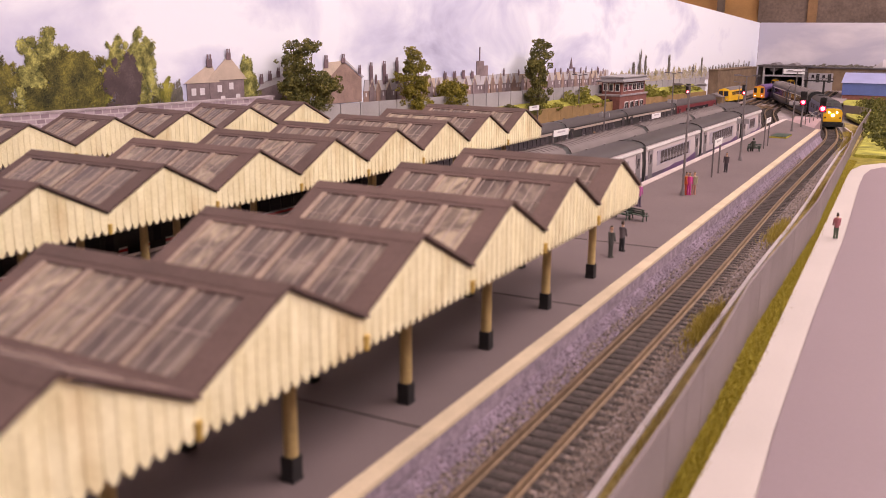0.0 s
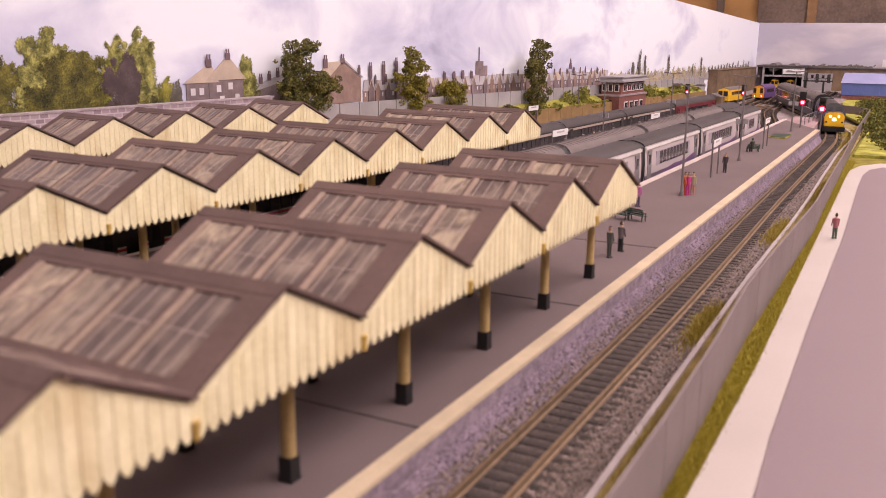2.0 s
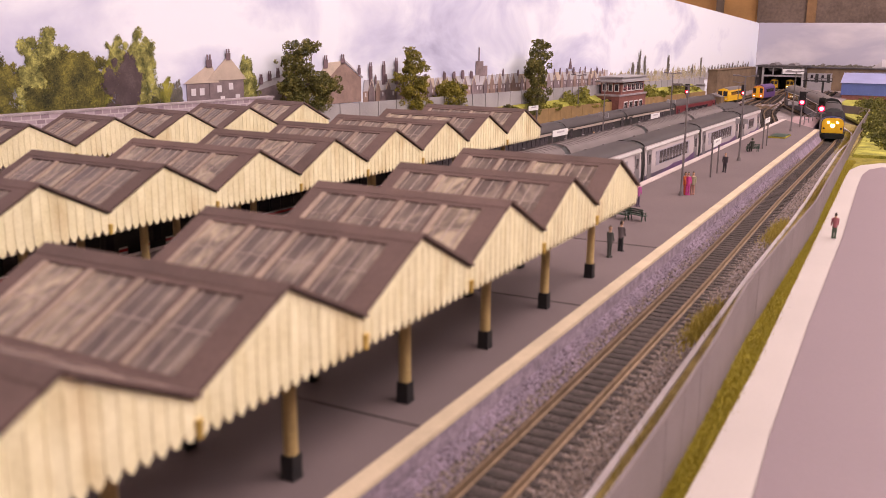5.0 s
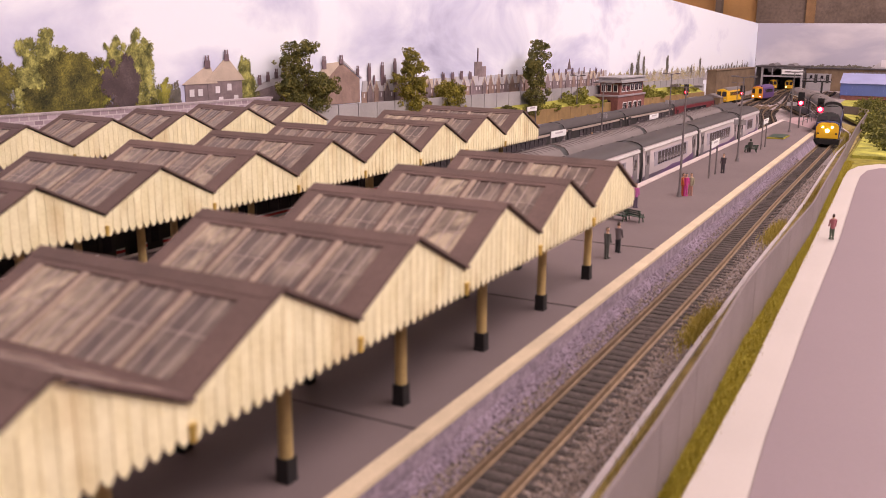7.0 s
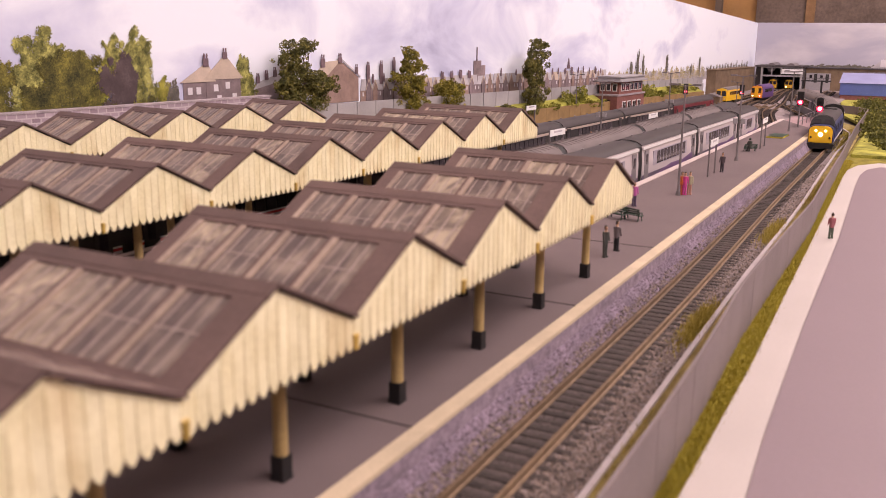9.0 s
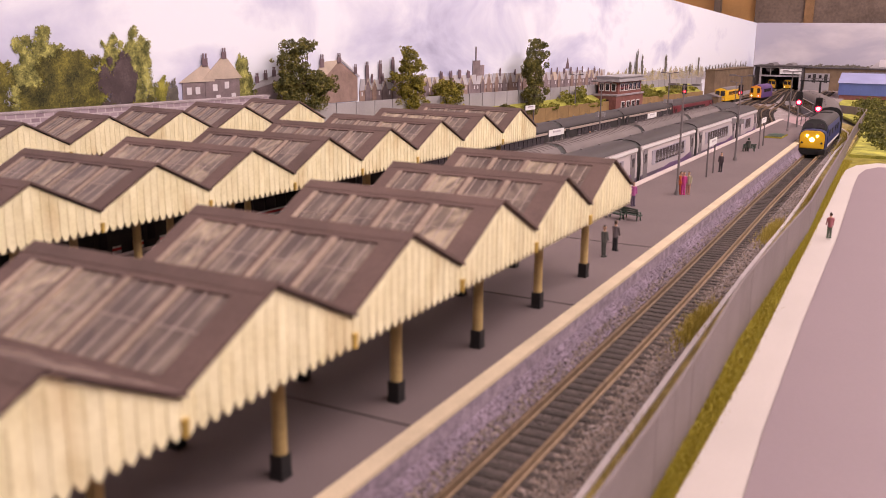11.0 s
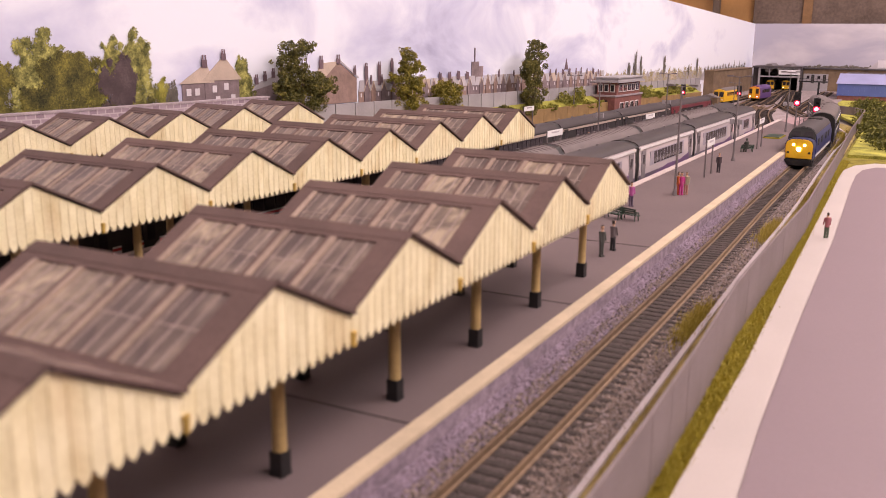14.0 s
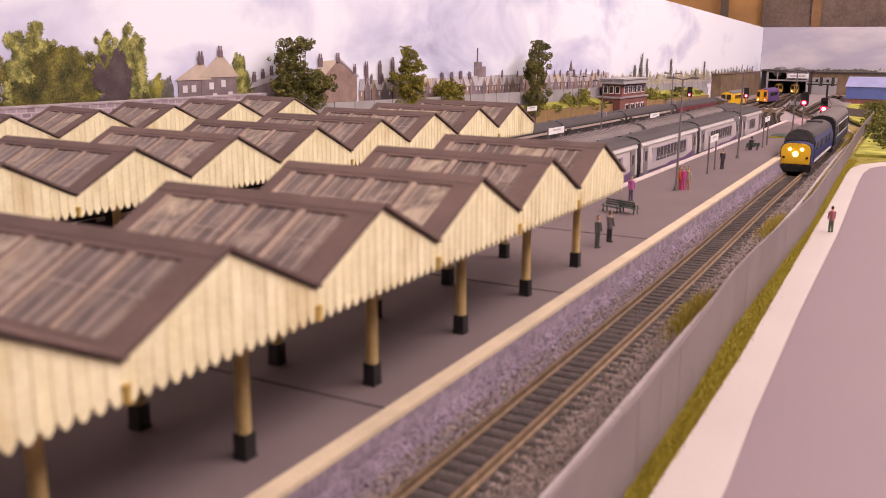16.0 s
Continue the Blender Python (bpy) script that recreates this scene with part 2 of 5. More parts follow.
def line_t5(y):
    return -352 + 0.09 * (y - 900)


BACK_TURN = -math.degrees(math.atan(0.091))


def back_u(y):
    return y * 1.00413


# ---- ground, room ----
bm = bmesh.new()
box(bm, -700, 900, -700, 2790, -20, 0)
setting("ground", bm, M_BOARD, "earth-brown painted model railway baseboard")

bm = bmesh.new()
for xx in (-640, 820):
    for yy in (-620, 480, 1580, 2700):
        box(bm, xx - 22, xx + 22, yy - 22, yy + 22, -950, -20)
for xx in (-640, 820):
    box(bm, xx - 10, xx + 10, -640, 2720, -90, -20)
setting("baseboard_legs", bm, M_WOOD, "plain timber legs under the baseboard")

bm = bmesh.new()
sheet(bm, [(50, -600), (880, -600), (880, 2600), (20, 2600), (12, 1900), (33, 1640), (34, 1410), (36, 1119), (37, 800), (41, 640), (47, 407)], 0.5, 5)
setting("grass_verge", bm, M_GRASS, "strip of olive static grass beside the grey fence")

ROAD_IN = [(81, -600), (79.5, 241), (76.8, 300), (73.4, 451), (70.6, 693), (63, 975), (62, 1060), (66, 1110), (78, 1140), (100, 1150), (860, 1180)]
PATH_IN = [(61, -600), (59, 373), (55, 573), (49, 900), (46, 1040), (46, 1100), (54, 1150), (75, 1185), (860, 1225)]
bm = bmesh.new()
sheet(bm, PATH_IN + [(860, -600)], 5.2, 6.2)
setting("pavement", bm, M_PATH, "pale painted pavement along the car park edge")
bm = bmesh.new()
sheet(bm, ROAD_IN + [(860, -600)], 6.3, 6.9)
setting("road", bm, M_ROAD, "smooth lavender-grey card car park surface")

# unseen floor, ceiling and side walls are pale, to bounce fill light
for name, dims, m, lab in (
    ("room_floor", (-1500, 2500, -2500, 3600, -960, -950), M_BEIGE, "unseen pale room floor that bounces light"),
    ("wall_north", (-1500, 2500, 2900, 2950, -950, 1400), M_LOFT, "dark loft end wall above the backscene"),
    ("wall_south", (-1500, 2500, -2550, -2500, -950, 1400), M_WALLP, "unseen pale wall behind the camera that bounces light"),
    ("wall_east", (2500, 2550, -2500, 2900, -950, 1400), M_WALLP, "unseen pale wall across the aisle that bounces light"),
    ("wall_west", (-800, -750, -2500, 2900, -950, 1400), M_WALLP, "unseen pale wall behind the backscene"),
    ("ceiling", (-1500, 2500, -2500, 2900, 1400, 1450), M_WALLP, "unseen pale ceiling that bounces light over the railway room"),
):
    bm = bmesh.new()
    box(bm, *dims)
    setting(name, bm, m, lab)


# ---- backscene ----
def sky_material(name, dark, mid, light, scale, paler_along_y):
    m = bpy.data.materials.new(name)
    m.use_nodes = True
    n, l = m.node_tree.nodes, m.node_tree.links
    b = n["Principled BSDF"]
    tc = n.new("ShaderNodeTexCoord")
    mp = n.new("ShaderNodeMapping")
    mp.inputs["Scale"].default_value = scale
    l.new(tc.outputs["Object"], mp.inputs["Vector"])
    nz = n.new("ShaderNodeTexNoise")
    nz.inputs["Scale"].default_value, nz.inputs["Detail"].default_value, nz.inputs["Roughness"].default_value = 1.0, 6, 0.55
    nz.inputs["Distortion"].default_value = 0.4
    l.new(mp.outputs[0], nz.inputs["Vector"])
    rp = n.new("ShaderNodeValToRGB")
    e = rp.color_ramp.elements
    e[0].position, e[0].color = 0.40, dark
    e[1].position, e[1].color = 0.67, light
    k = e.new(0.52)
    k.color = mid
    sp = n.new("ShaderNodeSeparateXYZ")
    l.new(tc.outputs["Object"], sp.inputs[0])
    # shifts the sky tones paler with greater y
    ad = n.new("ShaderNodeMath")
    ad.operation = "MULTIPLY_ADD"
    ad.inputs[1].default_value = paler_along_y
    l.new(sp.outputs["Y"], ad.inputs[0])
    l.new(nz.outputs["Fac"], ad.inputs[2])
    l.new(ad.outputs[0], rp.inputs["Fac"])
    l.new(rp.outputs["Color"], b.inputs["Base Color"])
    b.inputs["Roughness"].default_value = 0.45
    return m


M_SKY = sky_material("printed_sky", (0.42, 0.42, 0.60, 1), (0.62, 0.63, 0.81, 1), (0.87, 0.89, 0.99, 1), (5, 5, 9), 0.085)
# the end board has its own darker, greyer tones
M_SKYEND = sky_material("printed_grey_sky", (0.44, 0.42, 0.51, 1), (0.55, 0.515, 0.575, 1), (0.70, 0.655, 0.695, 1), (5, 5, 12), 0.0)
bm = bmesh.new()
prism(bm, [(back_u(-650), 0), (back_u(END_Y), 0), (back_u(END_Y), 199.5), (back_u(2016), 237), (back_u(900), 288), (back_u(-650), 300)], "x", -6, 0)
BACK = setting("backdrop_side", bm, M_SKY, "printed cloudy sky backscene board along the layout")
BACK.matrix_basis = at(back_x(0), 0, 0, BACK_TURN)
bm = bmesh.new()
box(bm, back_x(END_Y) + 0.5, 880, END_Y, END_Y + 6, 0, 200)
BACK_END = setting("backdrop_end", bm, M_SKYEND, "printed cloudy sky backscene board across the end")


# ---- platforms ----
def platform(name, right, left, z, label, edge_r, edge_l, w=4.4, lip=2.5):
    bm = bmesh.new()
    sheet(bm, right + left[::-1], 0, z)
    setting(name, bm, M_PLAT, label)
    for pts, s, me in ((right, -1, edge_r), (left, 1, edge_l)):
        bm = bmesh.new()
        sheet(bm, [(x - s * 1.2, y) for x, y in pts] + [(x + s * w, y) for x, y in pts[::-1]], z - lip, z + 0.8)
        setting("platform_edge", bm, me, "painted edging strip of a station platform")


M_SPECK = mat("speckled_stone", (0.19, 0.145, 0.19), 0.9, 0.3, 150, 0.3, col2=(0.29, 0.225, 0.28), fine=700)
P1R = [(-20, -400), (-20, 1400)]
P1L = [(-132, -400), (-109, 754), (-92, 1560)]
platform("platform_near", P1R, P1L, 23.5, "dark grey tarmac island platform with pale edges", M_EDGE, M_EDGEW, 5.6, 0.9)
# stone-papered face of the near platform
bm = bmesh.new()
box(bm, -20.0, -19.0, -400, 1400, 0, 22.5)
setting("platform_wall", bm, M_SPECK, "violet-grey speckled stone face of the platform")
for yy in (206, 370, 516):
    bm = bmesh.new()
    box(bm, -106, -21, yy - 0.35, yy + 0.35, 23.3, 23.75)
    setting("platform_joint", bm, M_SLEEPER, "dark joint across the platform surface")
P2R = [(-254, -400), (-212, 760), (-168, 1650)]
P2L = [(-322, -400), (-286, 850), (-270, 1200), (-236, 1600)]
platform("platform_middle", P2R, P2L, 23.5, "grey tarmac platform between the trains", M_EDGEW, M_EDGEW)
P3R = [(-436, -400), (-326, 900), (-316, 1150), (-303, 1400)]
P3L = [(-520, -400), (-440, 900), (-418, 1150), (-394, 1400)]
platform("platform_far", P3R, P3L, 23.5, "grey tarmac platform below the brown fence", M_EDGEW, M_EDGEW)


# ---- tracks ----
def along(fn, y0, y1, step=40):
    n = max(2, int((y1 - y0) / step) + 1)
    return [(fn(y), y) for y in np.linspace(y0, y1, n)]


def ribbon(bm, line, profile):
    """A section of (aside, height) swept along a line in plan."""
    rows = []
    for i, (x, y) in enumerate(line):
        x0, y0 = line[max(i - 1, 0)]
        x1, y1 = line[min(i + 1, len(line) - 1)]
        d = math.hypot(x1 - x0, y1 - y0)
        nx, ny = (y1 - y0) / d, -(x1 - x0) / d
        rows.append([bm.verts.new(Vector((x + nx * o, y + ny * o, z)) * MM) for o, z in profile])
    n = len(profile)
    bm.faces.new(rows[0])
    bm.faces.new(rows[-1][::-1])
    for r, q in zip(rows, rows[1:]):
        for i in range(n):
            j = (i + 1) % n
            bm.faces.new((r[i], q[i], q[j], r[j]))


def strip(bm, line, a, b, z0, z1):
    ribbon(bm, line, [(a, z0), (b, z0), (b, z1), (a, z1)])


bm = bmesh.new()
box(bm, -16.25, 16.25, -1.6, 1.6, 2.8, 5.0)
SLEEPER = done("sleeper", bm, M_SLEEPER)


M_DARKBED = mat("dark_ballast", (0.07, 0.053, 0.05), 0.9, 0.5, 300, 0.5, fine=1200)


def track(fn, y0, y1, label, pitch=7.6, limit=300):
    t = thing("railway_track", 0, 0, 0, 0, label, "railway track", "tracks of the station")
    line = along(fn, y0, y1)
    bed = bmesh.new()
    ribbon(bed, line, [(-21, 0.2), (21, 0.2), (18, 4.3), (-18, 4.3)])
    part("ballast_bed", bed, M_BALLAST, t, "grey ballast shoulder")
    # a darker bed along the middle, between the rails
    bed = bmesh.new()
    ribbon(bed, line, [(-12, 4.0), (12, 4.0), (11, 4.65), (-11, 4.65)])
    part("track_centre", bed, M_DARKBED, t, "dark ballast between the rails")
    for s in (-1, 1):
        r = bmesh.new()
        c = s * 8.25
        ribbon(r, line, [(c + o, z) for o, z in ((-1.3, 5.0), (1.3, 5.0), (1.3, 5.5), (0.35, 5.8), (0.35, 7.4), (0.75, 7.7), (0.75, 8.5), (-0.75, 8.5), (-0.75, 7.7), (-0.35, 7.4), (-0.35, 5.8), (-1.3, 5.5))])
        part("rail", r, M_RAIL, t, "rusty rail with worn top")
    n = min(limit, int((y1 - y0) / pitch))
    for i in range(n):
        y = y0 + i * pitch
        x = fn(y)
        a = -math.degrees(math.atan((fn(y + 1) - fn(y - 1)) / 2))
        piece("sleeper", SLEEPER, t, x + random.uniform(-.3, .3), y, random.uniform(-.15, .1), a + random.uniform(-1, 1))
    return t


track(line_t1, 60, 2330, "single ballasted line beside the platform edge")
track(line_t2, 150, 1560, "ballasted platform line below the silver train", limit=240)
track(line_t3, 150, 1600, "ballasted line below the grey-roofed train", limit=240)
track(line_t4, 100, 2100, "ballasted line below the dark express train", limit=260)

# the violet-grey cess between the platform and the near line
bm = bmesh.new()
ribbon(bm, [(0, 0), (0, 700), (0, 1400)], [(-19, 0.3), (-9, 0.3), (-9, 4.2), (-12.5, 4.6), (-19, 15.5)])
setting("cess", bm, M_VIOLET, "violet-grey ballast heaped below the platform wall")
bm = bmesh.new()
sheet(bm, [(10, -200), (46, -200), (41, 640), (30, 1100), (22, 1300), (10, 1300)], 0.3, 4.4)
setting("cess_right", bm, M_BALLAST, "grey ballast between the line and the fence")

# ---- grey fence ----
FENCE = [(52, -200), (51.5, 231), (50, 316), (47, 407), (47.5, 710), (43.1, 863), (37.7, 1088), (27.8, 1471), (22.9, 1878), (0.9, 1938), (-32.1, 1968)]


def fence_top(y):
    return float(np.interp(y, [300, 430, 560, 720, 1150], [35.0, 37.0, 34.0, 30.0, 24.5]))


def fence(pts, label):
    t = thing("fence", 0, 0, 0, 0, label, "fence")
    for (x0, y0), (x1, y1) in zip(pts, pts[1:]):
        d = math.hypot(x1 - x0, y1 - y0)
        n = max(1, round(d / 34))
        a = -math.degrees(math.atan2(x1 - x0, y1 - y0))
        for i in range(n):
            u, v = (i + 0.02) / n, (i + 0.98) / n
            bm = bmesh.new()
            w = d / n * 1.0
            front = [(-0.45 + 0.12 * (k % 2), w * k / 24) for k in range(25)]
            back = [(0.45 + 0.12 * (k % 2), w * k / 24) for k in range(24, -1, -1)]
            prism(bm, front + back, "z", 3.5, fence_top(y0 + (y1 - y0) * u))
            p = part("panel", bm, M_FENCE, t)
            p.matrix_basis = at(x0 + (x1 - x0) * u, y0 + (y1 - y0) * u, random.uniform(-.3, .1), a + random.uniform(-.25, .25))
    bm = bmesh.new()
    line = [(x0 + (x1 - x0) * i / 8, y0 + (y1 - y0) * i / 8) for (x0, y0), (x1, y1) in zip(pts, pts[1:]) for i in range(8)] + [pts[-1]]
    rows = []
    for x, y in line:
        z = fence_top(y)
        rows.append([bm.verts.new(Vector(p) * MM) for p in ((x - 0.7, y, z - 0.8), (x + 0.7, y, z - 0.8), (x + 0.7, y, z), (x - 0.7, y, z))])
    bm.faces.new(rows[0])
    bm.faces.new(rows[-1][::-1])
    for r, q in zip(rows, rows[1:]):
        for i in range(4):
            bm.faces.new((r[i], q[i], q[(i + 1) % 4], r[(i + 1) % 4]))
    part("top_rail", bm, M_FENCE, t, "thin grey capping rail")
    return t


fence(FENCE, "low corrugated grey fence beside the line")
bm = bmesh.new()
strip(bm, [(33, -200), (31.5, 226), (30.5, 308), (29, 416), (27.5, 545), (28, 730), (27, 850), (23, 1046), (19.5, 1276), (22, 1450), (15, 1560), (-6, 1660)], -1.3, 1.3, 1, 7.2)
setting("cable_trough", bm, M_FTOP, "pale grey concrete cable trough along the line")


bm = bmesh.new()
sheet(bm, [(34, -200), (32.5, 226), (31.5, 308), (30, 416), (28.5, 545), (29, 730), (28, 850), (24.5, 1046), (21, 1276), (23.5, 1450), (16.5, 1560), (-4, 1660), (-14, 1770), (12, 1712), (28, 1636), (33, 1410), (35, 1119), (36, 800), (46.5, 710), (46, 407), (49, 316), (50.5, 231), (51, -200)], 1, 6.0)
setting("verge", bm, mat("dry_verge", (0.24, 0.17, 0.045), 0.95, 0.4, 60, 0.6, col2=(0.38, 0.29, 0.10), fine=1200), "dry yellowish verge between the cable trough and the fence")

# ---- canopies ----
BAY, RISE0, RISE1, TIP = 67.5, 76.0, 93.0, 66.5
SLOPE = math.hypot(BAY / 2, RISE1 - RISE0)
NPL = 16


def plank_meshes():
    out = []
    w = BAY / NPL
    for i in range(NPL):
        a, b = -BAY / 2 + i * w, -BAY / 2 + (i + 1) * w - 0.12
        top = lambda y: RISE1 - 0.25 - (RISE1 - RISE0) * abs(y) / (BAY / 2)
        c = (a + b) / 2
        bm = bmesh.new()
        pts = [(a, TIP + 3.0), (a + w * .22, TIP + 1.0), (c, TIP), (b - w * .22, TIP + 1.0), (b, TIP + 3.0), (b, top(b))]
        if a < 0 < b:
            pts.append((0, top(0)))
        pts.append((a, top(a)))
        prism(bm, pts, "x", -1.5, -0.4 + 0.05 * (i % 2))
        box(bm, -0.5, -0.12, b - 0.35, b + 0.2, TIP + 3.2, min(top(a), top(b)) - 0.6)
        out.append(done("plank", bm, M_CREAM))
    return out


PLANKS = plank_meshes()


def glass_material(name, dark, light, lo, hi):
    """Grimy glazing: wide swirls of dust over a dark film, with finer specks."""
    m = bpy.data.materials.new(name)
    m.use_nodes = True
    n, l = m.node_tree.nodes, m.node_tree.links
    b = n["Principled BSDF"]
    tc = n.new("ShaderNodeTexCoord")
    oi = n.new("ShaderNodeObjectInfo")
    sc = n.new("ShaderNodeVectorMath")
    sc.operation = "MULTIPLY_ADD"
    sc.inputs[1].default_value = (1.0, 0.55, 1.0)
    l.new(tc.outputs["Object"], sc.inputs[0])
    l.new(oi.outputs["Random"], sc.inputs[2])
    big = n.new("ShaderNodeTexNoise")
    big.inputs["Scale"].default_value, big.inputs["Detail"].default_value = 75, 3
    big.inputs["Distortion"].default_value = 1.6
    l.new(sc.outputs[0], big.inputs["Vector"])
    sm = n.new("ShaderNodeTexNoise")
    sm.inputs["Scale"].default_value, sm.inputs["Detail"].default_value = 420, 3
    l.new(sc.outputs[0], sm.inputs["Vector"])
    mx = n.new("ShaderNodeMix")
    mx.data_type = "FLOAT"
    mx.inputs["Factor"].default_value = 0.25
    l.new(big.outputs["Fac"], mx.inputs["A"])
    l.new(sm.outputs["Fac"], mx.inputs["B"])
    rp = n.new("ShaderNodeValToRGB")
    e = rp.color_ramp.elements
    e[0].position, e[0].color = lo, (*dark, 1)
    e[1].position, e[1].color = hi, (*light, 1)
    k = e.new((lo + hi) / 2 - 0.02)
    k.color = (*[d * 0.72 + h * 0.28 for d, h in zip(dark, light)], 1)
    l.new(mx.outputs["Result"], rp.inputs["Fac"])
    l.new(rp.outputs["Color"], b.inputs["Base Color"])
    rr = n.new("ShaderNodeMapRange")
    rr.inputs["To Min"].default_value, rr.inputs["To Max"].default_value = 0.18, 0.6
    l.new(mx.outputs["Result"], rr.inputs["Value"])
    l.new(rr.outputs["Result"], b.inputs["Roughness"])
    return m


M_GLASS = glass_material("dirty_glass", (0.085, 0.058, 0.055), (0.30, 0.235, 0.19), 0.38, 0.66)
M_GLASS2 = glass_material("clouded_glass", (0.11, 0.078, 0.068), (0.46, 0.37, 0.27), 0.36, 0.60)


def plate(us, vs, holes, z0, z1):
    """One flat plate on a grid of lines, with openings at the cells named."""
    bm = bmesh.new()
    nu, nv = len(us), len(vs)
    lo = [[bm.verts.new(Vector((u, v, z0)) * MM) for v in vs] for u in us]
    hi = [[bm.verts.new(Vector((u, v, z1)) * MM) for v in vs] for u in us]
    solid = lambda i, j: 0 <= i < nu - 1 and 0 <= j < nv - 1 and (i, j) not in holes
    for i in range(nu - 1):
        for j in range(nv - 1):
            if not solid(i, j):
                continue
            bm.faces.new((lo[i][j], lo[i][j + 1], lo[i + 1][j + 1], lo[i + 1][j]))
            bm.faces.new((hi[i][j], hi[i + 1][j], hi[i + 1][j + 1], hi[i][j + 1]))
            for di, dj, p, q in ((-1, 0, (i, j), (i, j + 1)), (1, 0, (i + 1, j), (i + 1, j + 1)), (0, -1, (i, j), (i + 1, j)), (0, 1, (i, j + 1), (i + 1, j + 1))):
                if not solid(i + di, j + dj):
                    bm.faces.new((lo[p[0]][p[1]], lo[q[0]][q[1]], hi[q[0]][q[1]], hi[p[0]][p[1]]))
    return bm


def slope_meshes(depth, nsec):
    """One roof slope, v up along the slope from the valley, u along the ridge to the left of the gable."""
    me = {}
    e, low, high = 8.5, 3.5, 6.5
    sec = (depth - e - 6) / nsec
    us = [-depth]
    for i in range(nsec, 0, -1):
        us += [-e - i * sec + 0.8, -e - (i - 1) * sec - 0.8]
    us.append(-0.1)
    holes = {(1 + 2 * i, 1) for i in range(nsec)}
    me["frame"] = done("roof_frame", plate(us, [0, low, SLOPE - high, SLOPE], holes, 0.6, 1.6), M_ROOF)
    for key, m in (("pane", M_GLASS), ("pane2", M_GLASS2)):
        bm = bmesh.new()
        box(bm, -sec + 0.8, -0.8, low, SLOPE - high, 0.75, 1.1)
        me[key] = done("pane", bm, m)
    bm = bmesh.new()
    box(bm, -0.22, 0.22, low, SLOPE - high, 1.1, 1.32)
    me["bar"] = done("glazing_bar", bm, M_BAR)
    bm = bmesh.new()
    box(bm, -sec + 0.8, -0.8, -0.22, 0.22, 1.1, 1.28)
    me["cross"] = done("cross_bar", bm, M_BAR)
    bm = bmesh.new()
    box(bm, -1.15, 1.15, low, SLOPE - high, 1.1, 1.7)
    me["rib"] = done("rafter_strip", bm, M_RAFTER)
    return me, sec, e


def canopy(x, y, rz, bays, depth, nsec, label, posts):
    t = thing("station_canopy", x, y, 23.5, rz, label, "platform canopy", "canopies of the station")
    zo = -23.5
    me, sec, e = slope_meshes(depth, nsec)
    ang = math.degrees(math.atan2(RISE1 - RISE0, BAY / 2))
    bm = bmesh.new()
    prism(bm, [(-4.5, RISE1 - 1.6), (-4.5, RISE1 - 0.3), (0, RISE1 + 1.9), (4.5, RISE1 - 0.3), (4.5, RISE1 - 1.6), (0, RISE1 + 0.6)], "x", -depth, 0.1)
    ridge = done("ridge_cap", bm, M_ROOF)
    bm = bmesh.new()
    prism(bm, [(-3, RISE0 - 0.6), (3, RISE0 - 0.6), (3.5, RISE0 + 1.9), (-3.5, RISE0 + 1.9)], "x", -depth, -1.7)
    valley = done("valley_gutter", bm, M_ROOF)
    bm = bmesh.new()
    box(bm, -depth + 2, -depth + 3.2, -BAY / 2, BAY / 2, TIP, RISE0)
    prism(bm, [(-BAY / 2, RISE0), (BAY / 2, RISE0), (0, RISE1 - 1)], "x", -depth + 2, -depth + 3.2)
    rear = done("rear_gable", bm, M_CREAM)
    bm = bmesh.new()
    tube(bm, (0.1, 0, TIP + 0.5), (0.1, 0, RISE0 - 4.5), 0.8, 1.1, 8)
    hopper = done("hopper", bm, M_AMBER)
    for i in range(bays):
        yc = i * BAY
        for s in (-1, 1):
            if s < 0:
                base = at(0, yc - BAY / 2, zo + RISE0) @ pose(0, 0, 0, ang, 0, 0)
            else:
                base = at(-depth + 1.0, yc + BAY / 2, zo + RISE0) @ pose(0, 0, 0, 0, 0, 180) @ pose(0, 0, 0, ang, 0, 0)
            f = new("roof_slope", me["frame"])
            f.parent = t
            f.matrix_basis = base
            for k in range(nsec):
                off = Matrix.Translation(((-e - k * sec) * MM, 0.0, 0))
                p = new("pane", me["pane2"] if random.random() < 0.35 else me["pane"])
                p.parent = f
                p.matrix_basis = off
                for j in range(3):
                    piece("glazing_bar", me["bar"], f, -e - k * sec - 1.0 - (sec - 3.5) * (j + 0.55) / 3, off.translation.y / MM, 0)
                piece("cross_bar", me["cross"], f, -e - k * sec, 3.5 + (SLOPE - 10) * 0.52 + off.translation.y / MM, 0)
                piece("rafter_strip", me["rib"], f, -e - (k + 1) * sec + 1.9, off.translation.y / MM, 0)
        piece("ridge_cap", ridge, t, 0, yc, zo)
        piece("valley_gutter", valley, t, 0, yc - BAY / 2, zo)
        piece("rear_gable", rear, t, 0, yc, zo)
        piece("hopper", hopper, t, 0, yc - BAY / 2, zo)
        for pm in PLANKS:
            piece("plank", pm, t, 0, yc, zo)
    bm = bmesh.new()
    tube(bm, (0, 0, 0), (0, 0, RISE0 - 23.5 - 2), 2.3, 2.0, 10)
    post = done("post", bm, M_POST, True)
    bm = bmesh.new()
    box(bm, -2.3, 2.3, -2.3, 2.3, 0, 8.0)
    box(bm, -2.5, 2.5, -2.5, 2.5, 0, 1.2)
    base = done("post_base", bm, M_BLACK)
    for px, dy in posts:
        for i in range(bays):
            o = piece("post", post, t, px, i * BAY + dy, 0)
            piece("post_base", base, o)
    return t


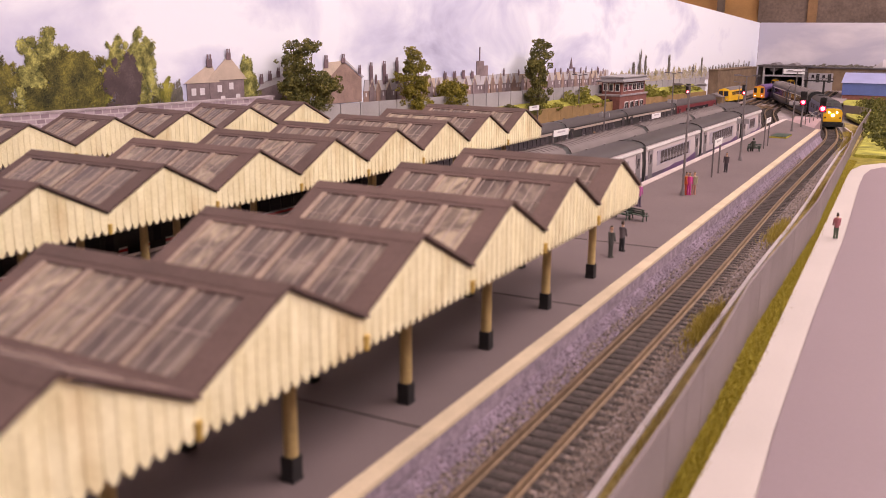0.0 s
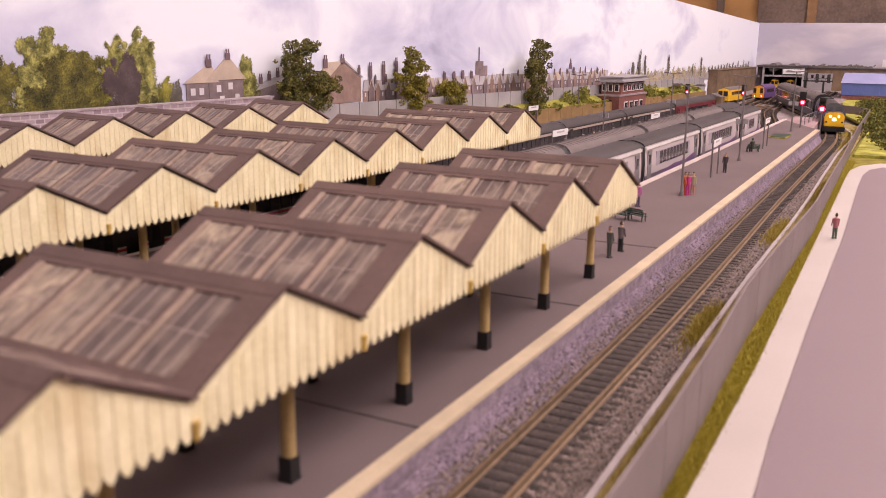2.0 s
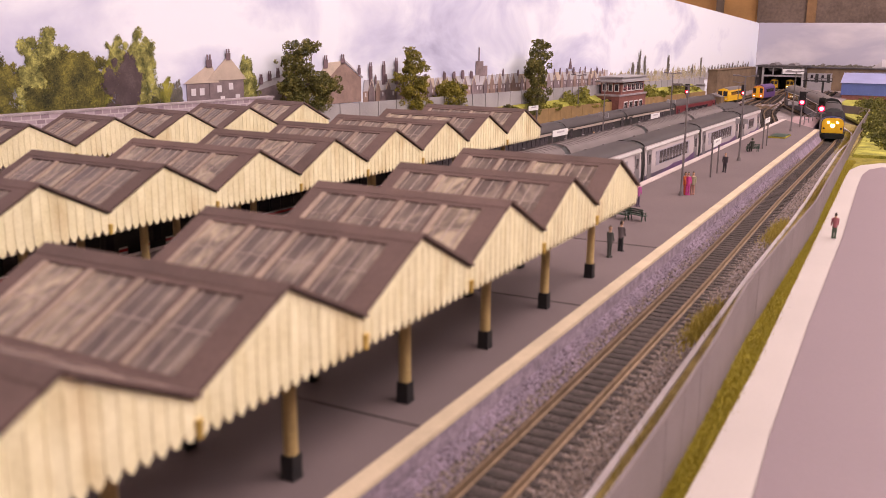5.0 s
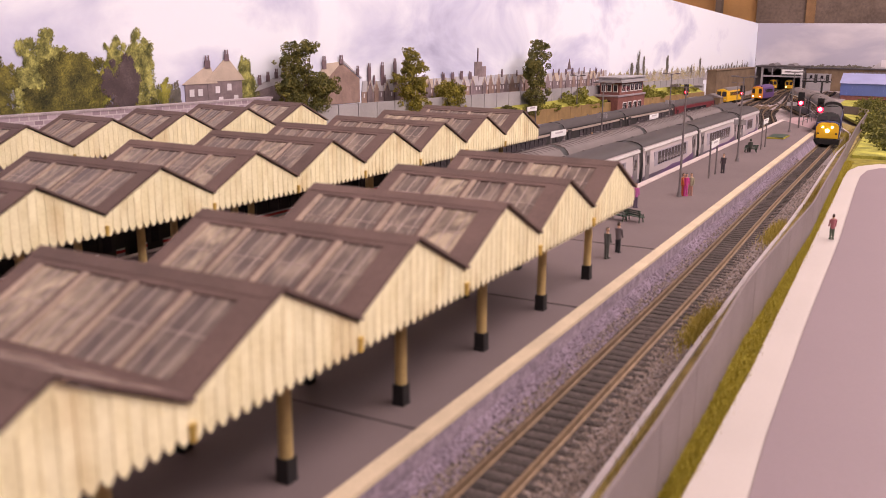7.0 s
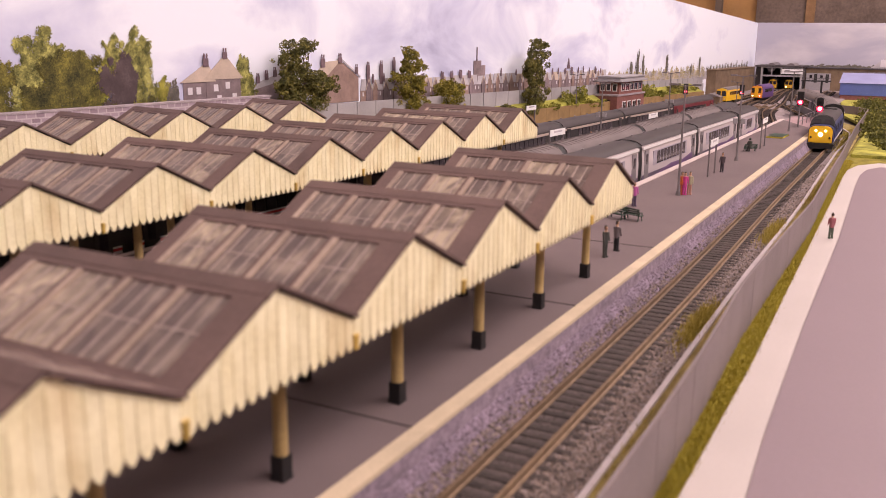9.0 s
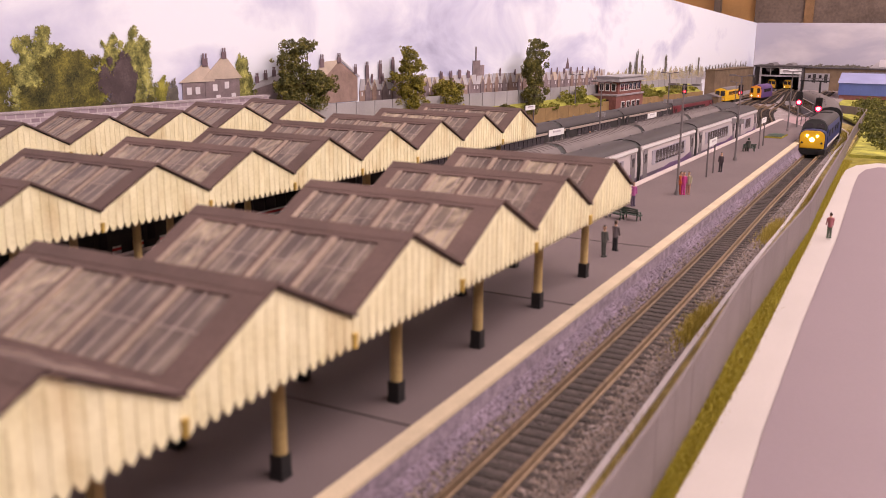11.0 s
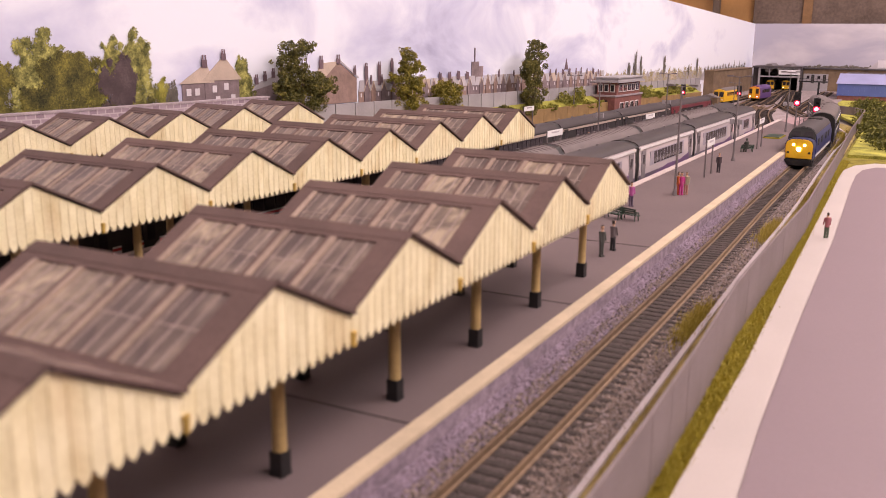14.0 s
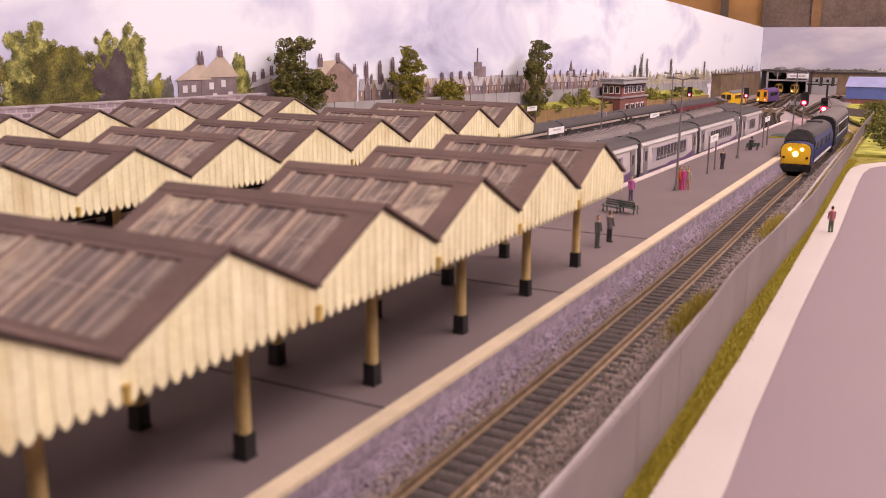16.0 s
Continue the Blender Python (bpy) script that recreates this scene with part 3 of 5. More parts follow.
canopy(-21, 128 - 3 * BAY, -0.35, 8, 90, 4, "cream ridge-and-furrow platform canopy with dirty rooflights", [(-23, 27), (-66, 27)])
canopy(-208, 200 - 2 * BAY, -2.0, 10, 98, 4, "cream ridge-and-furrow canopy over the middle platform", [(-23, 5), (-72, 5)])
canopy(-434, 360 - 2 * 66, -6.3, 7, 62, 3, "shorter cream canopy along the stone wall", [(-20, 5)])


# ---- trains ----
def coach(x, y, rz, length, label, style, group, z=8.5, k=0.89):
    t = thing("railway_coach", x, y, z, rz, label, "railway coach", group)
    t.scale = (k, 1, k)
    h = length / 2
    ev = 43.0 if style == "silver" else 40.0
    side, roof = {"silver": (M_SILVER, M_DKGREY), "grey": (M_BEIGE, M_GREYROOF), "dark": (M_DARKC, M_DKGREY), "bluegrey": (M_COACHBLUE, M_GREYROOF), "maroon": (M_MAROON, M_DKGREY)}[style]
    bm = bmesh.new()
    prism(bm, [(-17.0, 6), (-18, 14), (-18, 26), (-16.6, ev), (16.6, ev), (18, 26), (18, 14), (17.0, 6)], "y", -h + 4.5, h - 4.5)
    body = part("body", bm, side, t)
    bm = bmesh.new()
    prism(bm, [(a, ev + 0.2 + (b - 40.2) * (49 - ev) / 9) for a, b in ((-16.7, 40.2), (-15.2, 43.6), (-11.5, 46.6), (-6, 48.4), (0, 49), (6, 48.4), (11.5, 46.6), (15.2, 43.6), (16.7, 40.2))], "y", -h + 4.5, h - 4.5)
    part("roof", bm, roof, t, "weathered grey roof", True)
    for s in (-1, 1):
        bm = bmesh.new()
        prism(bm, [(-17, 7), (-17.6, 26), (-16.4, ev), (-11.2, 46.6), (0, 49.0), (11.2, 46.6), (16.4, ev), (17.6, 26), (17, 7)], "y", s * (h - 4.5), s * (h + 1.6))
        part("gangway_end", bm, M_BLACK, t)
        bm = bmesh.new()
        for yy in (-13, 13):
            for xx in (-8.25, 8.25):
                tube(bm, (xx - 1.2, s * (h - 55) + yy, 6.2), (xx + 1.2, s * (h - 55) + yy, 6.2), 6.1, n=14)
        box(bm, -13, 13, s * (h - 55) - 20, s * (h - 55) + 20, 4, 8)
        part("bogie", bm, M_BLACK, t)
    bm = bmesh.new()
    box(bm, -12, 12, -45, 45, 1.5, 8)
    part("underframe_box", bm, M_BLACK, t)
    WZ = (25.2, 34.6) if style == "dark" else (21, 34)
    nw = 9 if style == "silver" else 10
    for s in (-1, 1):
        for i in range(nw):
            yy = (-h + 52) + (length - 104) * (i + 0.5) / nw
            bm = bmesh.new()
            ww = (length - 104) / nw * 0.42
            box(bm, s * 17.5 - .75, s * 17.5 + .75, yy - ww, yy + ww, WZ[0], WZ[1])
            part("window", bm, M_WINDOW, t)
        for yy in (-h + 18, h - 18):
            bm = bmesh.new()
            box(bm, s * 18 - .3, s * 18 + .3, yy - 6.5, yy + 6.5, 8, 38)
            d = part("door", bm, M_DOOR if style == "silver" else side, t)
            bm = bmesh.new()
            box(bm, s * 18 - .5, s * 18 + .5, yy - 3.0, yy + 3.0, 24, 34)
            part("door_window", bm, M_WINDOW, d)
    bands = {"dark": ((6.5, 19.4, M_BEIGE), (19.6, 21.4, M_WHITE), (21.5, 23.4, M_RED), (23.5, 24.6, M_WHITE), (35.5, 38.5, M_BEIGE)),
             "bluegrey": ((19.0, 20.4, M_WHITE), (34.6, 35.8, M_WHITE)),
             "maroon": ((6.5, 15.5, M_BEIGE), (16, 18, M_WHITE)),
             "silver": ((6.5, 9.0, M_DARKC), (9.2, 13.5, M_SKIRT), (39.5, 42.4, M_WHITE)), "grey": ((17, 18.4, M_MAROON),)}[style]
    for s in (-1, 1):
        for z0, z1, m in bands:
            bm = bmesh.new()
            box(bm, s * 17.9 - .3, s * 17.9 + .3, -h + 4.8, h - 4.8, z0, z1)
            part("stripe", bm, m, t)
    if style == "silver":
        for s in (-1, 1):
            bm = bmesh.new()
            prism(bm, [(-h * 0.55, 9.2), (-h * 0.3, 12.5), (0, 15.5), (h * 0.45, 14.5), (h * 0.8, 19), (h * 0.8, 9.2)], "x", s * 17.9 - 0.45, s * 17.9 + 0.45)
            part("swoosh", bm, M_SWOOSH, t, "violet swoosh along the lower body side")
            bm = bmesh.new()
            box(bm, s * 17.8 - 0.3, s * 17.8 + 0.3, -h + 40, h - 46, 20, 35)
            part("window_band", bm, M_BAND, t, "smoky grey band round the windows")
    if style in ("grey", "dark"):
        n = int(length / 9)
        for i in range(n if style == "grey" else 0):
            bm = bmesh.new()
            yy = -h + 6 + (length - 12) * i / (n - 1)
            prism(bm, [(-16.2, 41), (-11.7, 46.9), (-6, 48.8), (0, 49.45), (6, 48.8), (11.7, 46.9), (16.2, 41), (0, 44)], "y", yy - 0.4, yy + 0.4)
            part("roof_rib", bm, roof, t)
    for yy in (-h * 0.6, -h * 0.2, h * 0.2, h * 0.6):
        bm = bmesh.new()
        tube(bm, (-7, yy, 47.6), (-7, yy, 49.6), 1.7, 1.4, 8)
        part("roof_vent", bm, M_STEEL, t)
    return t


def heading(fn, y):
    return -math.degrees(math.atan((fn(y + 1) - fn(y - 1)) / 2))


for yc, ln in ((708, 230), (932, 212), (1147, 212), (1328, 138)):
    coach(line_t2(yc), yc, heading(line_t2, yc), ln, "silver-grey passenger coach with dark windows", "silver", "silver train", 7.5, 0.99)
for yc, ln, st, lab in ((630, 236, "grey", ""), (865, 228, "grey", ""), (1078, 192, "grey", ""), (1259, 164, "grey", ""), (1398, 108, "maroon", "grey-roofed maroon brake coach")):
    coach(line_t3(yc), yc, heading(line_t3, yc), ln, lab or "grey ribbed-roof passenger coach in faded livery", st, "grey-roofed train", 8.5, 0.98)
for yc, st in ((229, "dark"), (457, "dark"), (685, "dark"), (917, "dark"), (1148, "dark"), (1375, "dark"), (1603, "maroon")):
    coach(line_t4(yc), yc, heading(line_t4, yc), 227, "dark express coach with red and white stripes" if st == "dark" else "maroon and white express driving trailer", st, "express train", 5.5, 0.91)


# ---- moving train ----
def arc_table(fn, y0, y1):
    ys = np.linspace(y0, y1, 800)
    xs = np.array([fn(y) for y in ys])
    s = np.concatenate([[0], np.cumsum(np.hypot(np.diff(xs), np.diff(ys)))])
    return s, xs, ys


ARC = arc_table(line_t1, 700, 2700)


def on_line(s):
    return float(np.interp(s, ARC[0], ARC[1])), float(np.interp(s, ARC[0], ARC[2]))


def rail_pose(s, wheelbase):
    (xa, ya), (xb, yb) = on_line(s - wheelbase / 2), on_line(s + wheelbase / 2)
    return at((xa + xb) / 2, (ya + yb) / 2, 8.5, -math.degrees(math.atan2(xb - xa, yb - ya)))


def diesel(label):
    t = thing("diesel_locomotive", 0, 0, 8.5, 0, label, "locomotive")
    h = 122
    bm = bmesh.new()
    prism(bm, [(-16.6, 9), (-17.4, 14), (-17.4, 34), (-16, 40), (16, 40), (17.4, 34), (17.4, 14), (16.6, 9)], "y", -h + 30, h - 30)
    part("body", bm, M_BLUE, t, "dark blue body side")
    bm = bmesh.new()
    prism(bm, [(-16, 40), (-13, 45.5), (-7, 48.6), (0, 49.6), (7, 48.6), (13, 45.5), (16, 40)], "y", -h + 32, h - 32)
    part("roof", bm, M_DKGREY, t, "dark grey roof", True)
    bm = bmesh.new()
    tube(bm, (0, 44, 48.8), (0, 44, 50.6), 10, 9.5, 20)
    part("roof_fan", bm, M_BLACK, t, "round black roof fan grille")
    for s in (-1, 1):
        for z0, z1, m in ((10, 13.5, M_WHITE),):
            bm = bmesh.new()
            box(bm, s * 17.3 - 0.25, s * 17.3 + 0.25, -h + 32, h - 32, z0, z1)
            part("stripe", bm, m, t, "pale lower body stripe")
        for yy in (-70, -30, 25, 60):
            bm = bmesh.new()
            box(bm, s * 17.4 - 0.3, s * 17.4 + 0.3, yy - 8, yy + 8, 24, 33)
            part("side_grille", bm, M_DARKC, t)
        # cab block, windscreen and nose at both ends
        f = s * 1.0
        bm = bmesh.new()
        prism(bm, [(-16, 33), (-15.8, 40), (-12.8, 45), (-7, 47.8), (0, 48.7), (7, 47.8), (12.8, 45), (15.8, 40), (16, 33)], "y", f * (h - 52), f * (h - 22))
        for v in bm.verts:
            if abs(v.co.y) > (h - 23) * MM:
                v.co.y -= f * (v.co.z - 33 * MM) * 0.42
        part("cab", bm, M_BLACK, t, "black cab roof and windscreen surround", True)
        for xx in (-7.4, 7.4):
            bm = bmesh.new()
            y0, y1 = f * (h - 23.4), f * (h - 26.0)
            vs = [(xx - 5.8, y0, 37), (xx + 5.8, y0, 37), (xx + 4.8, y1, 43.2), (xx - 4.8, y1, 43.2)]
            a = [bm.verts.new(Vector(v) * MM) for v in vs]
            c = [bm.verts.new(Vector((v[0], v[1] + f * 0.9, v[2])) * MM) for v in vs]
            bm.faces.new(a)
            bm.faces.new(c)
            for i in range(4):
                bm.faces.new((a[i], a[(i + 1) % 4], c[(i + 1) % 4], c[i]))
            part("windscreen", bm, M_WINDOW, t)
        bm = bmesh.new()
        prism(bm, [(-16.6, 9), (-16.8, 28), (-15.2, 33), (-10, 35.6), (0, 36.4), (10, 35.6), (15.2, 33), (16.8, 28), (16.6, 9)], "y", f * (h - 33), f * (h - 2))
        bmesh.ops.bevel(bm, geom=[e for e in bm.edges if all(abs(abs(v.co.y) - (h - 2) * MM) < 1e-6 for v in e.verts)], offset=2.4 * MM, segments=3, affect="EDGES")
        part("nose", bm, M_BLUE, t, "dark blue nose flanks", True)
        bm = bmesh.new()
        prism(bm, [(-15.6, 10), (-16, 27.5), (-14.2, 32.2), (-9.6, 34.8), (0, 35.6), (9.6, 34.8), (14.2, 32.2), (16, 27.5), (15.6, 10)], "y", f * (h - 4), f * (h - 1.7))
        bmesh.ops.bevel(bm, geom=[e for e in bm.edges if all(abs(abs(v.co.y) - (h - 1.7) * MM) < 1e-6 for v in e.verts)], offset=1.0 * MM, segments=2, affect="EDGES")
        nose = part("nose_face", bm, M_YELLOW, t, "bright yellow warning panel", True)
        for xx, zz, r, m in ((-6.5, 28, 1.6, M_HEAD), (6.5, 28, 1.6, M_HEAD), (0, 22.5, 2.9, M_HEAD), (-12.5, 18, 1.5, M_BLACK), (12.5, 18, 1.5, M_BLACK)):
            bm = bmesh.new()
            tube(bm, (xx, f * (h - 2.5), zz), (xx, f * (h - 0.8), zz), r, r, 14)
            if s > 0 and m is M_HEAD:
                m = M_SIGNW
            part("headlight" if m is M_HEAD else "lamp_housing", bm, m, nose)
        bm = bmesh.new()
        prism(bm, [(-17.5, 1.5), (-18, 9.2), (18, 9.2), (17.5, 1.5)], "y", f * (h - 12), f * (h + 1))
        part("buffer_beam", bm, M_BLACK, t, "black buffer beam skirt")
        for xx in (-11.5, 11.5):
            bm = bmesh.new()
            tube(bm, (xx, f * h, 8.2), (xx, f * (h + 5), 8.2), 1.2, 1.2, 10)
            tube(bm, (xx, f * (h + 5), 8.2), (xx, f * (h + 6), 8.2), 3.0, 3.0, 14)
            part("buffer", bm, M_BLACK, t)
        bm = bmesh.new()
        box(bm, -13.5, 13.5, f * 72 - 27, f * 72 + 27, 5, 9.5)
        bog = part("bogie", bm, M_BLACK, t)
        for yy in (-21, 0, 21):
            for xx in (-8.6, 8.6):
                bm = bmesh.new()
                tube(bm, (xx - 1.3, f * 72 + yy, 6.6), (xx + 1.3, f * 72 + yy, 6.6), 6.5, 6.5, 16)
                part("wheel", bm, M_STEEL, bog)
    bm = bmesh.new()
    box(bm, -13, 13, -30, 30, 2.5, 9)
    part("fuel_tank", bm, M_BLACK, t)
    return t


LOCO = diesel("blue diesel locomotive with a yellow nose and lit headlights")
LOCO.scale = (0.95, 0.95, 0.91)
TRAIN = [(LOCO, 116, 138)]
off = 232 + 6
for i in range(2):
    c = coach(0, 2000 + i, 0, 228, "blue and grey hauled passenger coach", "bluegrey", "moving train", 8.5, 0.97)
    TRAIN.append((c, off + 114, 160))
    off += 232

# front of the train: seconds and the place along the line
FRONT = [(0.0, 1620), (2.0, 1538), (4.0, 1455), (6.5, 1363), (9.0, 1274), (11.5, 1180), (13.0, 1124), (14.0, 1086), (16.0, 1008)]


def motions():
    ts = [i * 0.5 for i in range(33)]
    for ob, mid, wb in TRAIN:
        rows = []
        for t in ts:
            f = float(np.interp(t, [a for a, b in FRONT], [b for a, b in FRONT]))
            s = float(np.interp(f, ARC[2], ARC[0]))
            rows.append((t, rail_pose(s + mid, wb)))
        walk(ob, rows)


# ---- foliage ----
def leaf_mesh(name, blobs, count, size, material, seed, flat=False, kinds=4):
    """Many small leaf clumps over the skins of a few ellipsoids (x, y, z, rx, ry, rz)."""
    rng = np.random.default_rng(seed)
    blobs = np.array(blobs, float)
    subs = []
    for q in blobs:
        subs.append([*q[:3], *(q[3:] * 0.66)])
        for _ in range(30):
            d = rng.normal(size=3)
            d /= np.linalg.norm(d)
            subs.append([*(q[:3] + d * q[3:] * rng.uniform(0.55, 1.12)), *(q[3:] * rng.uniform(0.10, 0.30))])
    blobs = np.array(subs)
    weight = (blobs[:, 3] * blobs[:, 4] + blobs[:, 4] * blobs[:, 5] + blobs[:, 3] * blobs[:, 5])
    pick = rng.choice(len(blobs), count, p=weight / weight.sum())
    d = rng.normal(size=(count, 3))
    d /= np.linalg.norm(d, axis=1)[:, None]
    r = rng.uniform(0.3, 1.2, count) if flat else 0.55 + 0.5 * rng.random(count) + rng.exponential(0.08, count)
    c = blobs[pick, :3] + d * blobs[pick, 3:] * r[:, None]
    a = rng.normal(size=(count, 3))
    b = rng.normal(size=(count, 3))
    if flat:
        a[:, 0] = 0
        b[:, 0] = 0
        c[:, 0] = rng.uniform(0.25, 0.9, count)
    a /= np.linalg.norm(a, axis=1)[:, None]
    b -= a * (a * b).sum(1)[:, None]
    b /= np.maximum(np.linalg.norm(b, axis=1), 1e-6)[:, None]
    s = size * rng.uniform(0.5, 1.3, count)[:, None]
    v = np.stack([c - a * s, c + b * s * 0.7, c + a * s * 1.1, c - b * s * 0.6], 1).reshape(-1, 3) * MM
    f = np.arange(count * 4).reshape(-1, 4)
    me = bpy.data.meshes.new(name)
    me.from_pydata(v.tolist(), [], f.tolist())
    me.materials.append(material)
    return me


def stuff(name, me, label, category, m=None):
    ob = tagged(new(name, me), label, category, "", "stuff")
    if m:
        ob.matrix_basis = m
    return ob


def model_tree(x, y, z, crown, count, size, material, seed, label, trunk_to, r=2.2):
    t = thing("tree", x, y, z, 0, label, "tree", "model trees by the wall")
    bm = bmesh.new()
    tube(bm, (0, 0, 0), (0.6, 0.4, trunk_to * 0.55), r, r * 0.7, 8)
    tube(bm, (0.6, 0.4, trunk_to * 0.55), (0, 1, trunk_to), r * 0.7, r * 0.25, 8)
    for i, c in enumerate(crown):
        tube(bm, (0.4, 0.3, trunk_to * (0.35 + 0.1 * (i % 4))), (c[0], c[1], c[2] - c[5] * 0.3), r * 0.4, r * 0.12, 6)
    part("trunk", bm, M_BARK, t)
    o = new("crown", leaf_mesh("crown", crown, count, size, material, seed))
    o.parent = t
    tagged(o, "", "", "", "stuff")
    return t


model_tree(-488, 768, 40, [(0, 0, 45, 20, 42, 22), (2, -8, 66, 18, 26, 18), (0, -22, 84, 15, 22, 14), (-2, -8, 99, 13, 20, 11), (0, 30, 58, 16, 24, 16), (3, 8, 104, 8, 14, 7), (0, -30, 60, 12, 16, 14)], 20800, 1.18, M_LEAF, 3, "dark green model tree with a leaning bushy crown", 90)
model_tree(-468, 966, 32, [(0, 2, 36, 16, 28, 18), (0, -4, 66, 18, 30, 16), (0, 6, 88, 14, 22, 14), (0, -4, 102, 10, 13, 9), (2, 16, 58, 12, 16, 10)], 15600, 1.12, M_LEAF2, 4, "olive-green slender model tree by the concrete wall", 90)
model_tree(-462, 1064, 34, [(0, 0, 34, 20, 40, 20), (0, -8, 50, 16, 26, 14), (0, 12, 46, 16, 24, 14)], 13000, 1.18, M_LEAF2, 5, "round olive model bush tree by the concrete wall", 44)
model_tree(-427, 1289, 30, [(0, -4, 34, 18, 34, 22), (0, -2, 66, 18, 32, 22), (0, 4, 92, 16, 30, 18), (0, 10, 112, 12, 26, 10), (0, -20, 80, 10, 14, 12)], 19500, 1.18, M_LEAF, 6, "tall dark green columnar model tree", 100)


# ---- printed scene on the backscene ----
def mapped(y0, y1, z0, z1, m, name, label="", off=0.0, depth=0.7):
    bm = bmesh.new()
    box(bm, 0.2 + off, 0.2 + off + depth, back_u(y0), back_u(y1), z0, z1)
    return part(name, bm, m, BACK, label)


def poly(pts, m, name, label="", off=0.0, depth=0.7):
    bm = bmesh.new()
    prism(bm, [(back_u(y), z) for y, z in pts], "x", 0.2 + off, 0.2 + off + depth)
    return part(name, bm, m, BACK, label)


M_PBRICK = mat("printed_brick", (0.24, 0.18, 0.19), 0.6, 0.3, 90, 0)
M_PBRICK2 = mat("printed_brown", (0.30, 0.20, 0.17), 0.6, 0.25, 90, 0)
M_PROOF = mat("printed_roof", (0.55, 0.44, 0.36), 0.6, 0.15, 60, 0)
M_PROOF2 = mat("printed_slate", (0.50, 0.46, 0.49), 0.6, 0.15, 60, 0)
M_PCHIM = mat("printed_chimney", (0.17, 0.11, 0.13), 0.6, 0.3, 90, 0)
M_PWIN = mat("printed_window", (0.68, 0.63, 0.66), 0.6, 0.1, 60, 0)
M_PHAZE = mat("printed_haze", (0.45, 0.41, 0.44), 0.6, 0.2, 60, 0)
M_PGOLD = island_material("printed_gold_leaf", (0.30, 0.25, 0.12), (0.66, 0.56, 0.36))
M_PDARK = island_material("printed_conifer", (0.09, 0.08, 0.07), (0.24, 0.21, 0.17))
M_PPURPLE = island_material("printed_purple_leaf", (0.07, 0.045, 0.05), (0.14, 0.10, 0.10))


def chimney(y, z0, z1, w):
    c = mapped(y - w / 2, y + w / 2, z0, z1, M_PCHIM, "printed_chimney", "", 1.6)
    for k in (-1, 1):
        bm = bmesh.new()
        box(bm, 1.9, 2.4, back_u(y) + k * w * 0.25 - w * 0.13, back_u(y) + k * w * 0.25 + w * 0.13, z1, z1 + w * 0.7)
        part("printed_pot", bm, M_PCHIM, c)


def printed_window(y, z, w, h):
    mapped(y - w / 2, y + w / 2, z, z + h, M_PWIN, "printed_window", "", 0.9, 0.3)


# the pair of villas
mapped(626, 664, 80, 108, M_PBRICK, "printed_house", "dark brick printed house wall")
poly([(622, 107), (668, 107), (659, 124), (653, 124)], M_PROOF, "printed_roof", "", 0.8)
mapped(655, 702, 80, 110, M_PBRICK, "printed_house", "dark brick printed house wall", 0.4)
poly([(651, 109), (706, 109), (685, 130), (677, 130)], M_PROOF, "printed_roof", "", 1.0)
chimney(655, 122, 130, 7)
chimney(681, 129, 136, 6)
for y, z in ((634, 95), (645, 95), (668, 97), (684, 99), (693, 87), (672, 86)):
    printed_window(y, z, 6, 7)
# the terrace
poly([(722, 75), (780, 75), (780, 108), (722, 96)], M_PBRICK, "printed_terrace", "dark printed brick terrace")
poly([(720, 96), (782, 108), (782, 118), (728, 104)], M_PROOF2, "printed_roof", "", 0.8)
for y, z in ((727, 108), (740, 111), (753, 114), (766, 118)):
    chimney(y, z - 5, z + 2, 5)
# gabled house
poly([(826, 75), (900, 75), (900, 104), (866, 124), (840, 108), (826, 104)], M_PBRICK2, "printed_house", "brown printed gable wall")
poly([(822, 104), (842, 108), (866, 125), (832, 123)], M_PROOF, "printed_roof", "", 0.8)
poly([(866, 125), (902, 104), (904, 105), (868, 126.5)], M_PROOF2, "printed_roof", "", 0.9)
chimney(833, 117, 127, 7)
chimney(864, 122, 128, 7)
chimney(895, 108, 116, 5)
